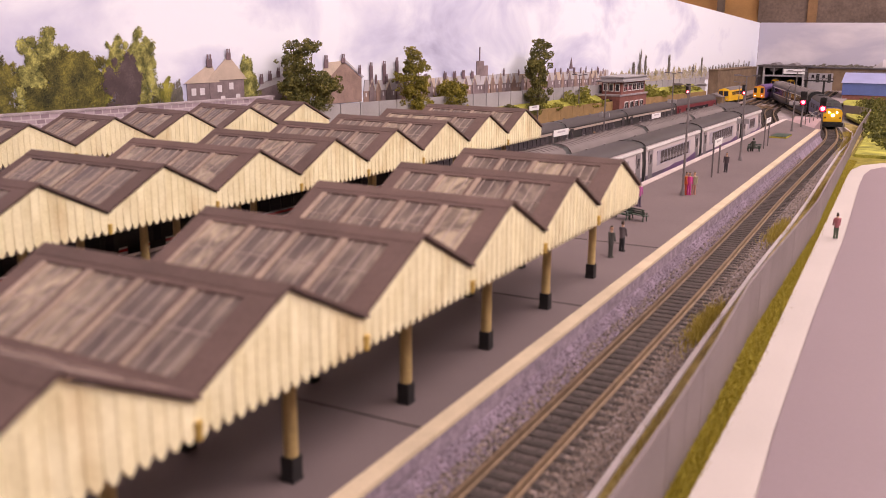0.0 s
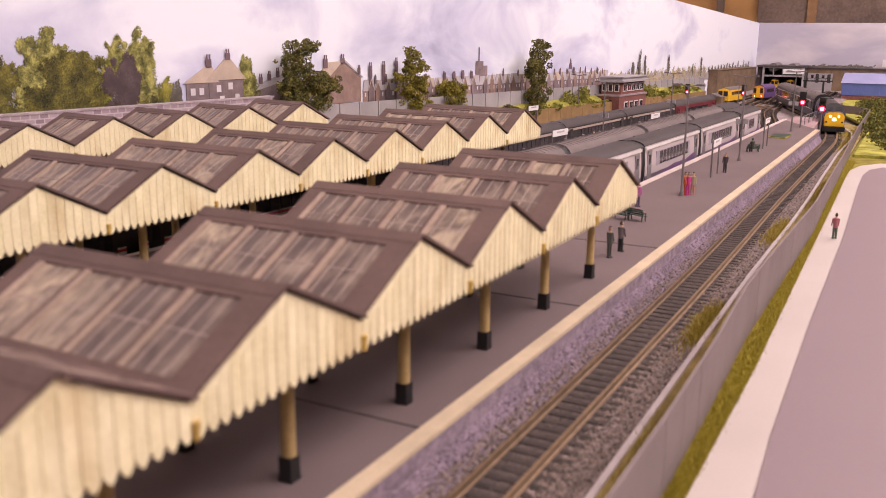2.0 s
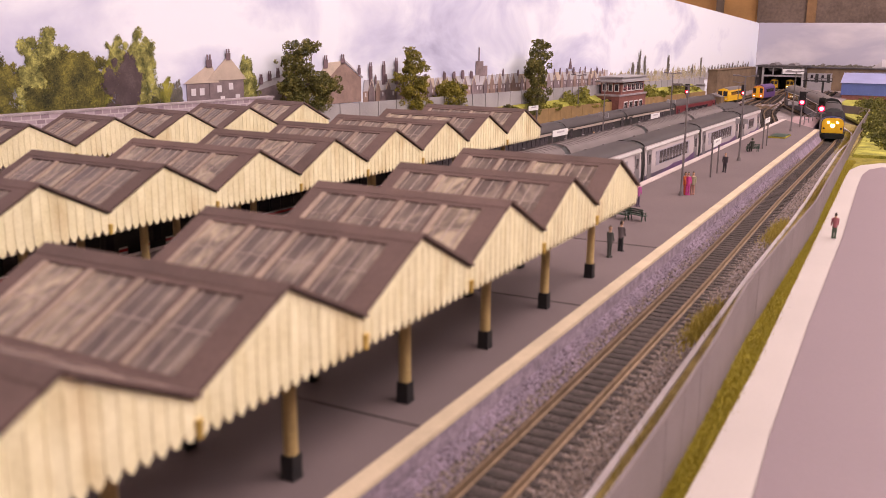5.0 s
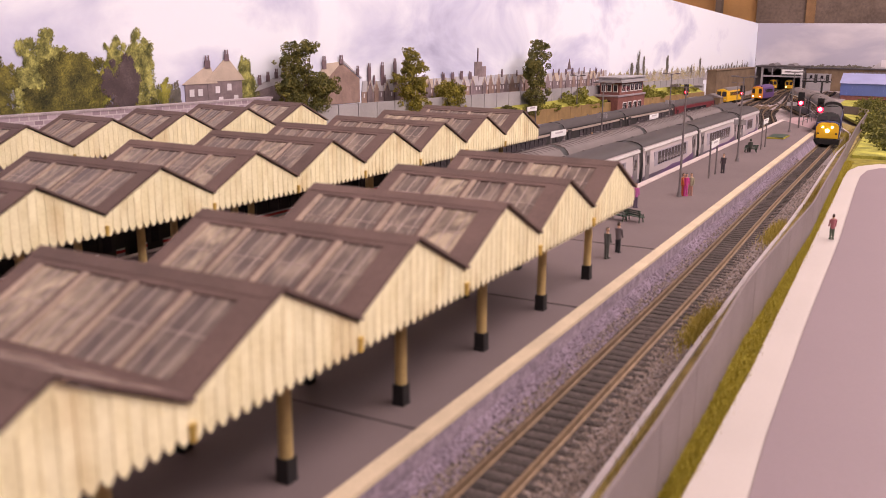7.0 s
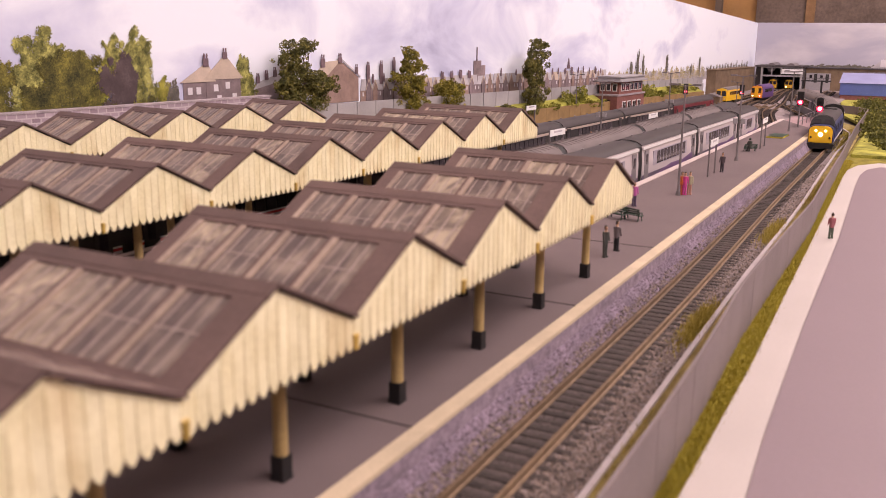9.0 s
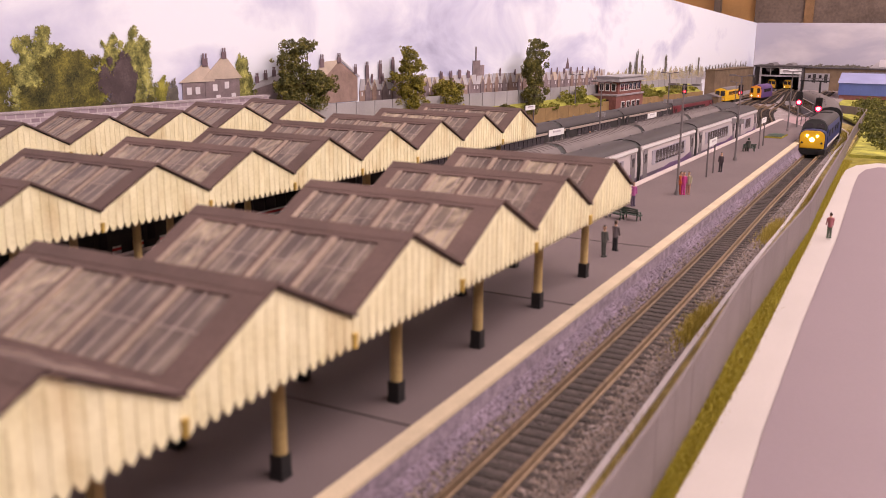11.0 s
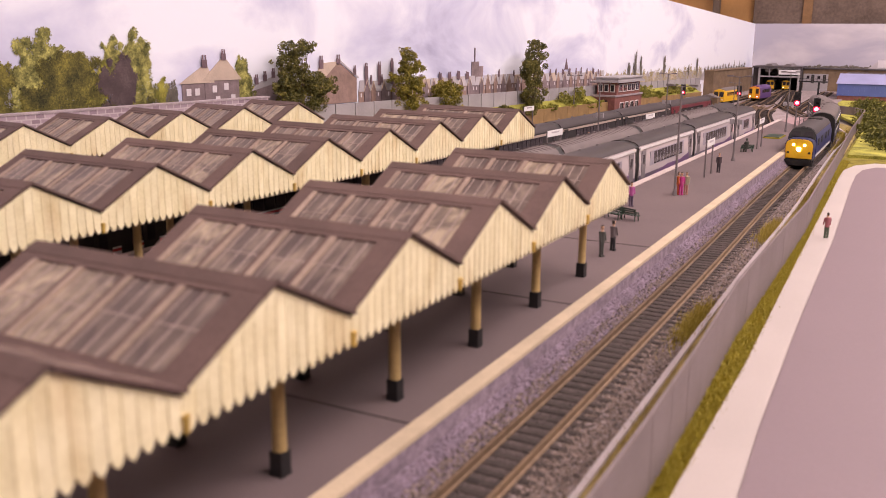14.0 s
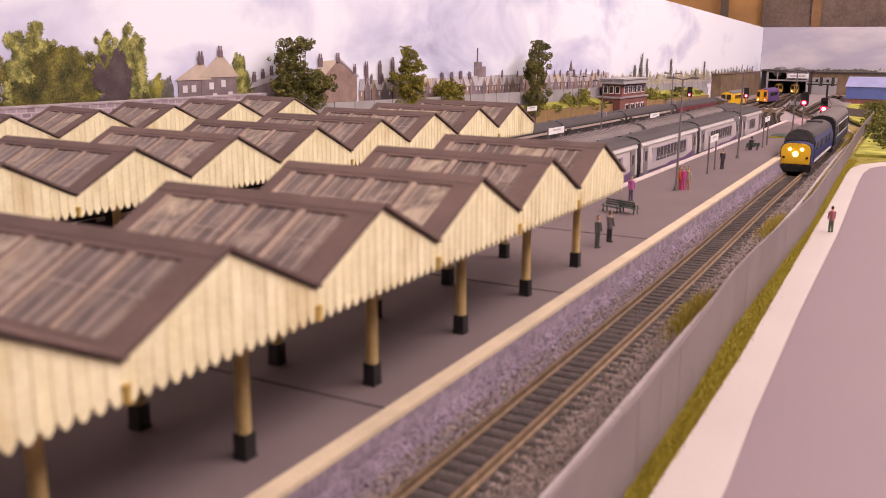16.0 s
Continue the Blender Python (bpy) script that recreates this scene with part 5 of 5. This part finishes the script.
def bench(x, y, rz, k=0.74):
    t = thing("platform_bench", x, y, Z1, rz, "dark green cast platform bench", "bench", "platform benches")
    t.scale = (k, k, k)
    bm = bmesh.new()
    box(bm, -3.2, 2.6, -11, 11, 5.2, 6.0)
    part("seat", bm, M_GREEN, t)
    for k in range(3):
        bm = bmesh.new()
        box(bm, 2.6 + k * 0.5, 3.2 + k * 0.5, -11, 11, 6.8 + k * 2.1, 8.3 + k * 2.1)
        part("back_slat", bm, M_GREEN, t)
    for s in (-1, 1):
        bm = bmesh.new()
        tube(bm, (-3, s * 9, 0), (-2, s * 9, 5.4), 0.6, 0.6, 6)
        tube(bm, (3, s * 9, 0), (2.4, s * 9, 5.4), 0.6, 0.6, 6)
        tube(bm, (2.4, s * 9, 5.2), (4.2, s * 9, 12.6), 0.6, 0.5, 6)
        tube(bm, (-3, s * 9, 8.2), (3.2, s * 9, 8.4), 0.5, 0.5, 6)
        tube(bm, (-2.4, s * 9, 5.4), (-3, s * 9, 8.2), 0.5, 0.5, 6)
        part("leg_frame", bm, M_GREEN, t)


bench(-76, 596, 65)
bench(-64, 598, 245)


def seated_doll(x, y, z, rz, col, label):
    """A figurine sitting, in one mesh."""
    bm = bmesh.new()
    for k in (-1, 1):
        tube(bm, (k * 1.3, -3.4, 0.4), (k * 1.2, -3.0, 6), 0.9, 1.1, 7)
        tube(bm, (k * 1.2, -3.0, 6.2), (k * 1.2, 1.4, 6.6), 1.2, 1.5, 7)
        tube(bm, (k * 2.4, 0.8, 13), (k * 2.3, -2.6, 8.6), 0.8, 0.6, 6)
    tube(bm, (0, 1.4, 6), (0, 1.0, 14), 2.0, 2.5, 9)
    ball(bm, (0, 0.6, 16.4), 1.6, 0.9, 1, 1.15, 2)
    o = single("figurine", bm, doll_material(col), label, "figurine", "platform figurines", True)
    o.matrix_basis = at(x, y, z, rz)


bench(-61, 1074, -60, 0.72)
seated_doll(-61.5, 1071.5, Z1 - 1.2, -150, (0.05, 0.055, 0.045), "tiny dark figurine sitting on the far bench")


# ---- parked trains and far buildings ----
def unit(name, x, y, rz, length, front, side, roof, label, lights, z=8.5, gangway=False, k=0.76):
    t = thing(name, x, y, z, rz, label, "locomotive" if name == "freight_locomotive" else "railcar")
    t.scale = (k, k, k)
    bm = bmesh.new()
    prism(bm, [(-17, 6), (-17.6, 26), (-16, 38), (16, 38), (17.6, 26), (17, 6)], "y", 8, length)
    part("body", bm, side, t)
    bm = bmesh.new()
    prism(bm, [(-16.2, 38), (-11, 44), (0, 46.5), (11, 44), (16.2, 38)], "y", 10, length)
    part("roof", bm, roof, t, "", True)
    bm = bmesh.new()
    prism(bm, [(-16.5, 6), (-17, 26), (-14, 40), (0, 44), (14, 40), (17, 26), (16.5, 6)], "y", 0, 9)
    nose = part("cab_front", bm, front, t)
    if gangway:
        bm = bmesh.new()
        box(bm, -5, 5, -2.5, 0.2, 8, 37)
        part("gangway_door", bm, M_YELLOW, nose, "yellow gangway door")
    for xx in ((-10.5, 10.5) if gangway else (-8, 8)):
        bm = bmesh.new()
        box(bm, xx - (4.5 if gangway else 6.5), xx + (4.5 if gangway else 6.5), -0.5, 0.4, 21, 36)
        part("windscreen", bm, M_WINDOW, nose)
    for xx in (-11, 11):
        bm = bmesh.new()
        tube(bm, (xx, 0.2, 12), (xx, -0.9, 12), 1.8, 1.8, 12)
        part("tail_light", bm, lights if xx > 0 else M_HEAD, nose)
    for yy in (40, length - 40):
        bm = bmesh.new()
        box(bm, -13, 13, yy - 24, yy + 24, 0.5, 7)
        part("bogie", bm, M_BLACK, t)
    for s in (-1, 1):
        for i in range(6):
            yy = 30 + (length - 50) * i / 6
            bm = bmesh.new()
            box(bm, s * 17.3 - 0.5, s * 17.3 + 0.5, yy, yy + 16, 23, 33)
            part("side_window", bm, M_WINDOW, t)
    return t


M_PURPLE = mat("unit_purple", (0.12, 0.06, 0.20), 0.4, 0.1, 60, 0.02)
M_ORANGE = mat("unit_orange", (0.70, 0.28, 0.03), 0.4, 0.1, 60, 0.02)


def yard_z(y):
    """The yard climbs gently towards the depot."""
    return 3.0 + max(0.0, y - 2050) * 0.021


unit("freight_locomotive", -300, 2110, -6, 158, M_YELLOW, M_YELLOW, M_STEEL, "yellow freight locomotive with a grey roof", M_SIGNW, yard_z(2110) + 5)
unit("railcar", -243, 2240, -8.5, 120, M_ORANGE, M_PURPLE, M_PURPLE, "purple and orange railcar showing red tail lights", M_REDLAMP, yard_z(2240) + 5, True)

t = thing("retaining_building", 0, 0, 0, 0, "plain brown stone-faced block beside the yard", "building")
bm = bmesh.new()
sheet(bm, [(-398, 2300), (-353, 2300), (-316, 2640), (-398, 2640)], 0, 76.5)
part("wall", bm, M_RETAIN, t)
bm = bmesh.new()
sheet(bm, [(-400, 2298), (-351.5, 2298), (-314, 2642), (-400, 2642)], 76.5, 78.5)
part("coping", bm, M_RETAIN, t)

t = thing("depot", 0, 0, 0, 0, "dark train depot with a pale frame and white sign", "building")
bm = bmesh.new()
box(bm, -313, -297, 2645, 2740, 0, 79)
box(bm, -194, -187, 2640, 2740, 0, 79)
box(bm, -297, -194, 2735, 2740, 0, 79)
part("wall", bm, M_DEPOT, t)
bm = bmesh.new()
box(bm, -314, -184, 2630, 2742, 79, 83)
part("roof", bm, M_DEPOT, t)
for xx in (-272, -222):
    bm = bmesh.new()
    tube(bm, (xx, 2640, 78), (xx, 2740, 78), 12, 12, 16)
    part("roof_vent", bm, M_STEEL, t, "", True)
for x0, x1, z0, z1 in ((-298, -293, 0, 79), (-193, -188, 0, 79), (-298, -188, 53, 57), (-298, -188, 76, 79), (-270, -268, 57, 76), (-246, -244, 57, 76)):
    bm = bmesh.new()
    box(bm, x0, x1, 2633 + (x1 - x0 > 50) * 0.5, 2640, z0, z1)
    part("frame_beam", bm, M_CONC, t, "pale frame beam")
bm = bmesh.new()
box(bm, -243, -188, 2630.5, 2632.5, 61, 74)
s = part("sign_panel", bm, M_SIGNW, t, "white sign panel")
bm = bmesh.new()
box(bm, -236, -196, 2630.1, 2630.6, 65, 69.5)
part("lettering_bar", bm, M_PHAZE, s)
for xx in (-266, -224):
    unit("railcar", xx, 2652, 0, 100, M_YELLOW, M_DEPOT, M_STEEL, "yellow-fronted railcar inside the depot doors", M_SIGNW, yard_z(2652) + 2, False, 0.62)

t = thing("workshop", 0, 0, 0, 0, "long brown workshop wall with a pale door panel", "building")
bm = bmesh.new()
box(bm, -186, 300, 2690, 2740, 0, 76)
part("wall", bm, M_RETAIN, t)
bm = bmesh.new()
box(bm, -187, 302, 2686, 2742, 76, 79)
part("roof_edge", bm, M_DEPOT, t)
bm = bmesh.new()
box(bm, -184, -120, 2687, 2690, 14, 63)
p = part("panel", bm, M_CONC, t, "pale grey door panel")
for xx in (-172, -160, -144, -130):
    bm = bmesh.new()
    box(bm, xx - 3.4, xx + 3.4, 2686.2, 2687, 50, 58)
    part("window", bm, M_WINDOW, p)
for i in range(14):
    bm = bmesh.new()
    box(bm, -72 + i * 11, -63 + i * 11, 2687.5, 2690, 59, 70)
    part("window", bm, M_STEEL, t)


def gantry():
    t = thing("signal_gantry", -118, 2300, yard_z(2300), 0, "black signal gantry across the yard lines", "signal gantry")
    for xx in (-28, 13):
        bm = bmesh.new()
        box(bm, xx - 2.2, xx + 2.2, -2, 2, 0, 49)
        part("post", bm, M_BLACK, t)
    bm = bmesh.new()
    box(bm, -33, 33, -2.6, 2.6, 48, 51)
    for k in range(9):
        box(bm, -32 + k * 8, -31.3 + k * 8, 2.0, 2.6, 51, 56)
    box(bm, -33, 33, 2.0, 2.6, 55.4, 56.2)
    part("deck", bm, M_BLACK, t, "black lattice deck with a handrail")
    for xx in (-2, 24):
        bm = bmesh.new()
        box(bm, xx - 3.4, xx + 3.4, -3.6, -1.4, 46, 66)
        hd = part("signal_head", bm, M_BLACK, t)
        for k in range(3):
            bm = bmesh.new()
            tube(bm, (xx, -3.5, 50 + k * 6), (xx, -4.4, 50 + k * 6), 1.7, 1.7, 10)
            part("lens", bm, M_DEPOT, hd)


gantry()

t = thing("blue_shed", 0, 0, 0, 0, "blue clad industrial shed on a brick plinth", "building")
bm = bmesh.new()
box(bm, -72, 330, 2432, 2600, 0, 20)
part("plinth", bm, M_BRICK, t, "red brick plinth")
bm = bmesh.new()
box(bm, -74, 332, 2430, 2602, 20, 50)
part("wall", bm, M_SHED, t)
for i in range(34):
    bm = bmesh.new()
    box(bm, -72 + i * 12, -71 + i * 12, 2429.2, 2430, 20, 50)
    part("cladding_rib", bm, M_SHED, t)
bm = bmesh.new()
prism(bm, [(2427, 49.5), (2516, 72), (2605, 49.5)], "x", -77, 334)
part("roof", bm, M_SHEDR, t, "pale blue pitched roof")

# low hut and grey sheds along the yard
for x, y, w, d, h in ((-352, 1990, 40, 60, 26), (-318, 2120, 46, 70, 24)):
    t = thing("lineside_hut", x, y, 0, -4, "small brown lineside hut with a grey roof", "hut", "lineside huts")
    bm = bmesh.new()
    box(bm, -w / 2, w / 2, -d / 2, d / 2, 0, h)
    part("wall", bm, M_RETAIN, t)
    bm = bmesh.new()
    prism(bm, [(-w / 2 - 2, h), (w / 2 + 2, h), (0, h + 8)], "y", -d / 2 - 2, d / 2 + 2)
    part("roof", bm, M_STEEL, t)

# yard bed and crossing tracks
bm = bmesh.new()
rows = []
for xa, xb, yy in ((-380, -92, 1560), (-376, -60, 1650), (-352, -100, 2050), (-352, -60, 2300), (-330, -60, 2686)):
    rows.append([bm.verts.new(Vector(p) * MM) for p in ((xa, yy, 0.6), (xb, yy, 0.6), (xb, yy, yard_z(yy)), (xa, yy, yard_z(yy)))])
bm.faces.new(rows[0])
bm.faces.new(rows[-1][::-1])
for r, q in zip(rows, rows[1:]):
    for i in range(4):
        bm.faces.new((r[i], q[i], q[(i + 1) % 4], r[(i + 1) % 4]))
setting("yard_bed", bm, mat("yard_ballast", (0.33, 0.27, 0.27), 0.9, 0.3, 60, 0.4), "pale grey ballast of the station throat")


def s_curve(x0, x1, y0, y1):
    def fn(y):
        k = min(1, max(0, (y - y0) / (y1 - y0)))
        return x0 + (x1 - x0) * (3 * k * k - 2 * k ** 3)
    return fn


for x0, x1, y0, y1 in ((-112, -178, 1500, 2050), (-150, -215, 1500, 2150), (-112, -70, 1420, 1800)):
    fn = s_curve(x0, x1, y0, y1)
    t = thing("railway_track", 0, 0, 0.6, 0, "curving track of the station throat", "railway track", "tracks of the station")
    for s in (-1, 1):
        r = bmesh.new()
        ribbon(r, along(fn, y0, y1 + 120, 30), [(s * 8.25 - 1.3, 3), (s * 8.25 + 1.3, 3), (s * 8.25 + 0.8, 7.5), (s * 8.25 - 0.8, 7.5)])
        part("rail", r, M_RAIL, t)
    for i in range(int((y1 - y0) / 9)):
        yy = y0 + i * 9
        piece("sleeper", SLEEPER, t, fn(yy), yy, -1, -math.degrees(math.atan((fn(yy + 1) - fn(yy - 1)) / 2)))

# sidings climbing to the depot
for x0, x1, ya, yb in ((-302, -266, 10, 585), (-248, -224, 60, 585), (-210, -228, 130, 585), (-162, -196, 60, 585), (-120, -112, 0, 585)):
    fn = s_curve(x0, x1, ya, yb)
    t = thing("railway_track", 0, 0, 0, 0, "siding on the pale yard before the depot", "railway track", "tracks of the station")
    t.matrix_basis = pose(0, 2.05, 0.003, math.degrees(math.atan(0.021)), 0, 0)
    for k in (-1, 1):
        r = bmesh.new()
        ribbon(r, along(fn, ya, yb, 30), [(k * 8.25 - 1.0, 2.0), (k * 8.25 + 1.0, 2.0), (k * 8.25 + 0.7, 5.0), (k * 8.25 - 0.7, 5.0)])
        part("rail", r, M_RAIL, t)
    for i in range(int((yb - ya) / 10)):
        yy = ya + i * 10
        piece("sleeper", SLEEPER, t, fn(yy), yy, -2.4, -math.degrees(math.atan((fn(yy + 1) - fn(yy - 1)) / 2)))

# ---- loft timbers over the end ----
for name, dims, m, lab in (
    ("loft_board", (-352, 900, 2800, 2812, 190, 420), mat("felt_board", (0.13, 0.092, 0.075), 0.9, 0.35, 14, 0.3, fine=160), "dark stained board above the end backscene"),
    ("loft_panel", (-760, -356, 2820, 2830, 190, 460), M_WOOD, "orange-brown plywood panel under the roof"),
    ("loft_rafter", (-470, -452, 2790, 2818, 190, 460), M_LOFT, "dark roof timber"),
    ("loft_post", (-215, -190, 2794, 2800, 190, 420), mat("stained_batten", (0.22, 0.12, 0.055), 0.8, 0.45, 22, 0.2), "brown timber batten"),
):
    bm = bmesh.new()
    box(bm, *dims)
    setting(name, bm, m, lab)

# ---- ballast stones, tufts, static grass ----
def scatter(name, spots, size, material, seed, label, category):
    rng = np.random.default_rng(seed)
    n = len(spots)
    unit_v = np.array([(1, 0, 0), (-1, 0, 0), (0, 1, 0), (0, -1, 0), (0, 0, 1), (0, 0, -1)], float)
    unit_f = np.array([(0, 2, 4), (2, 1, 4), (1, 3, 4), (3, 0, 4), (2, 0, 5), (1, 2, 5), (3, 1, 5), (0, 3, 5)])
    s = size * rng.uniform(0.55, 1.25, (n, 1, 1)) * rng.uniform(0.7, 1.3, (n, 6, 1))
    a = rng.uniform(0, 6.3, n)
    c, si = np.cos(a), np.sin(a)
    v = unit_v[None] * s
    x = v[..., 0] * c[:, None] - v[..., 1] * si[:, None]
    y = v[..., 0] * si[:, None] + v[..., 1] * c[:, None]
    v = (np.stack([x, y, v[..., 2] * 0.8], -1) + np.array(spots)[:, None, :]) * MM
    f = (unit_f[None] + (np.arange(n) * 6)[:, None, None]).reshape(-1, 3)
    me = bpy.data.meshes.new(name)
    me.from_pydata(v.reshape(-1, 3).tolist(), [], f.tolist())
    me.materials.append(material)
    return stuff(name, me, label, category)


def stone_material(name, dark, light):
    m = mat(name, light, 0.9, 0.3, 200, 0.0)
    n, l = m.node_tree.nodes, m.node_tree.links
    g = n.new("ShaderNodeNewGeometry")
    rp = n.new("ShaderNodeValToRGB")
    rp.color_ramp.elements[0].color, rp.color_ramp.elements[1].color = (*dark, 1), (*light, 1)
    l.new(g.outputs["Random Per Island"], rp.inputs["Fac"])
    l.new(rp.outputs["Color"], n["Principled BSDF"].inputs["Base Color"])
    return m


rng = np.random.default_rng(2)


def band(n, x0, x1, z, y0=110, y1=1150):
    k = rng.random(n)
    y = y0 * (y1 / y0) ** k
    return np.stack([rng.uniform(x0, x1, n), y, np.full(n, z) + rng.uniform(-0.3, 0.4, n)], 1)


M_ST1 = stone_material("stone_mixed", (0.05, 0.037, 0.033), (0.33, 0.255, 0.225))
M_ST2 = stone_material("stone_violet", (0.12, 0.09, 0.118), (0.31, 0.24, 0.29))
def heap(n, x0, x1):
    """Stones on the slope below the platform wall."""
    p = band(n, x0, x1, 0)
    p[:, 2] += np.interp(p[:, 0], [-19, -12.5, -9], [15.6, 4.7, 4.3])
    return p


scatter("ballast", np.concatenate([band(11000, 13, 30, 4.4), heap(7500, -15.8, -9), band(3000, 9, 16, 4.2)]), 0.85, M_ST1, 41, "loose grey ballast stones beside the line", "ballast")
scatter("ballast", heap(9000, -18.9, -13), 0.55, M_ST2, 42, "violet-grey ballast below the platform wall", "ballast")
scatter("ballast", band(4500, -8, 8, 4.3), 0.6, stone_material("stone_dark", (0.03, 0.023, 0.022), (0.13, 0.10, 0.095)), 43, "dark ballast between the rails", "ballast")


def blades(name, centres, height, material, seed, label, category):
    rg = np.random.default_rng(seed)
    n = len(centres)
    a = rg.uniform(0, 6.3, n)
    lean = rg.normal(size=(n, 2)) * height * 0.35
    h = height * rg.uniform(0.5, 1.2, n)
    w = np.stack([np.cos(a), np.sin(a), np.zeros(n)], 1) * 0.28
    c = np.array(centres)
    tip = c + np.stack([lean[:, 0], lean[:, 1], h], 1)
    v = (np.stack([c - w, c + w, tip], 1).reshape(-1, 3)) * MM
    me = bpy.data.meshes.new(name)
    me.from_pydata(v.tolist(), [], np.arange(n * 3).reshape(-1, 3).tolist())
    me.materials.append(material)
    return stuff(name, me, label, category)


M_ST3 = stone_material("grass_blade", (0.26, 0.22, 0.016), (0.52, 0.42, 0.06))
k = 20000
yy = 200 * (1200 / 200) ** rng.random(k)
xl = np.interp(yy, [b for a, b in FENCE[:-2]], [a for a, b in FENCE[:-2]]) + 1
xr = np.interp(yy, [b for a, b in PATH_IN[1:6]], [a for a, b in PATH_IN[1:6]]) + rng.normal(size=k) * 0.7
blades("grass", np.stack([xl + (xr - xl) * rng.random(k), yy, np.full(k, 4.8)], 1), 2.6, M_ST3, 51, "olive static grass fibres along the fence", "grass")
tuft = []
for cx, cy, rx, ry, n in ((23, 430, 5, 40, 1800), (22, 700, 5, 50, 1600), (38, 265, 4, 60, 1600), (36, 480, 3, 90, 800), (31, 900, 4, 120, 1600), (20, 1380, 7, 120, 1600), (14, 1560, 12, 90, 1600)):
    tuft.append(np.stack([cx + rng.normal(size=n) * rx * 0.6, cy + rng.normal(size=n) * ry * 0.5, np.full(n, 4.2)], 1))
blades("grass_tufts", np.concatenate(tuft), 4.5, stone_material("tuft_blade", (0.22, 0.165, 0.025), (0.52, 0.41, 0.08)), 52, "yellowish grass tufts on the ballast by the fence", "grass")

motions()
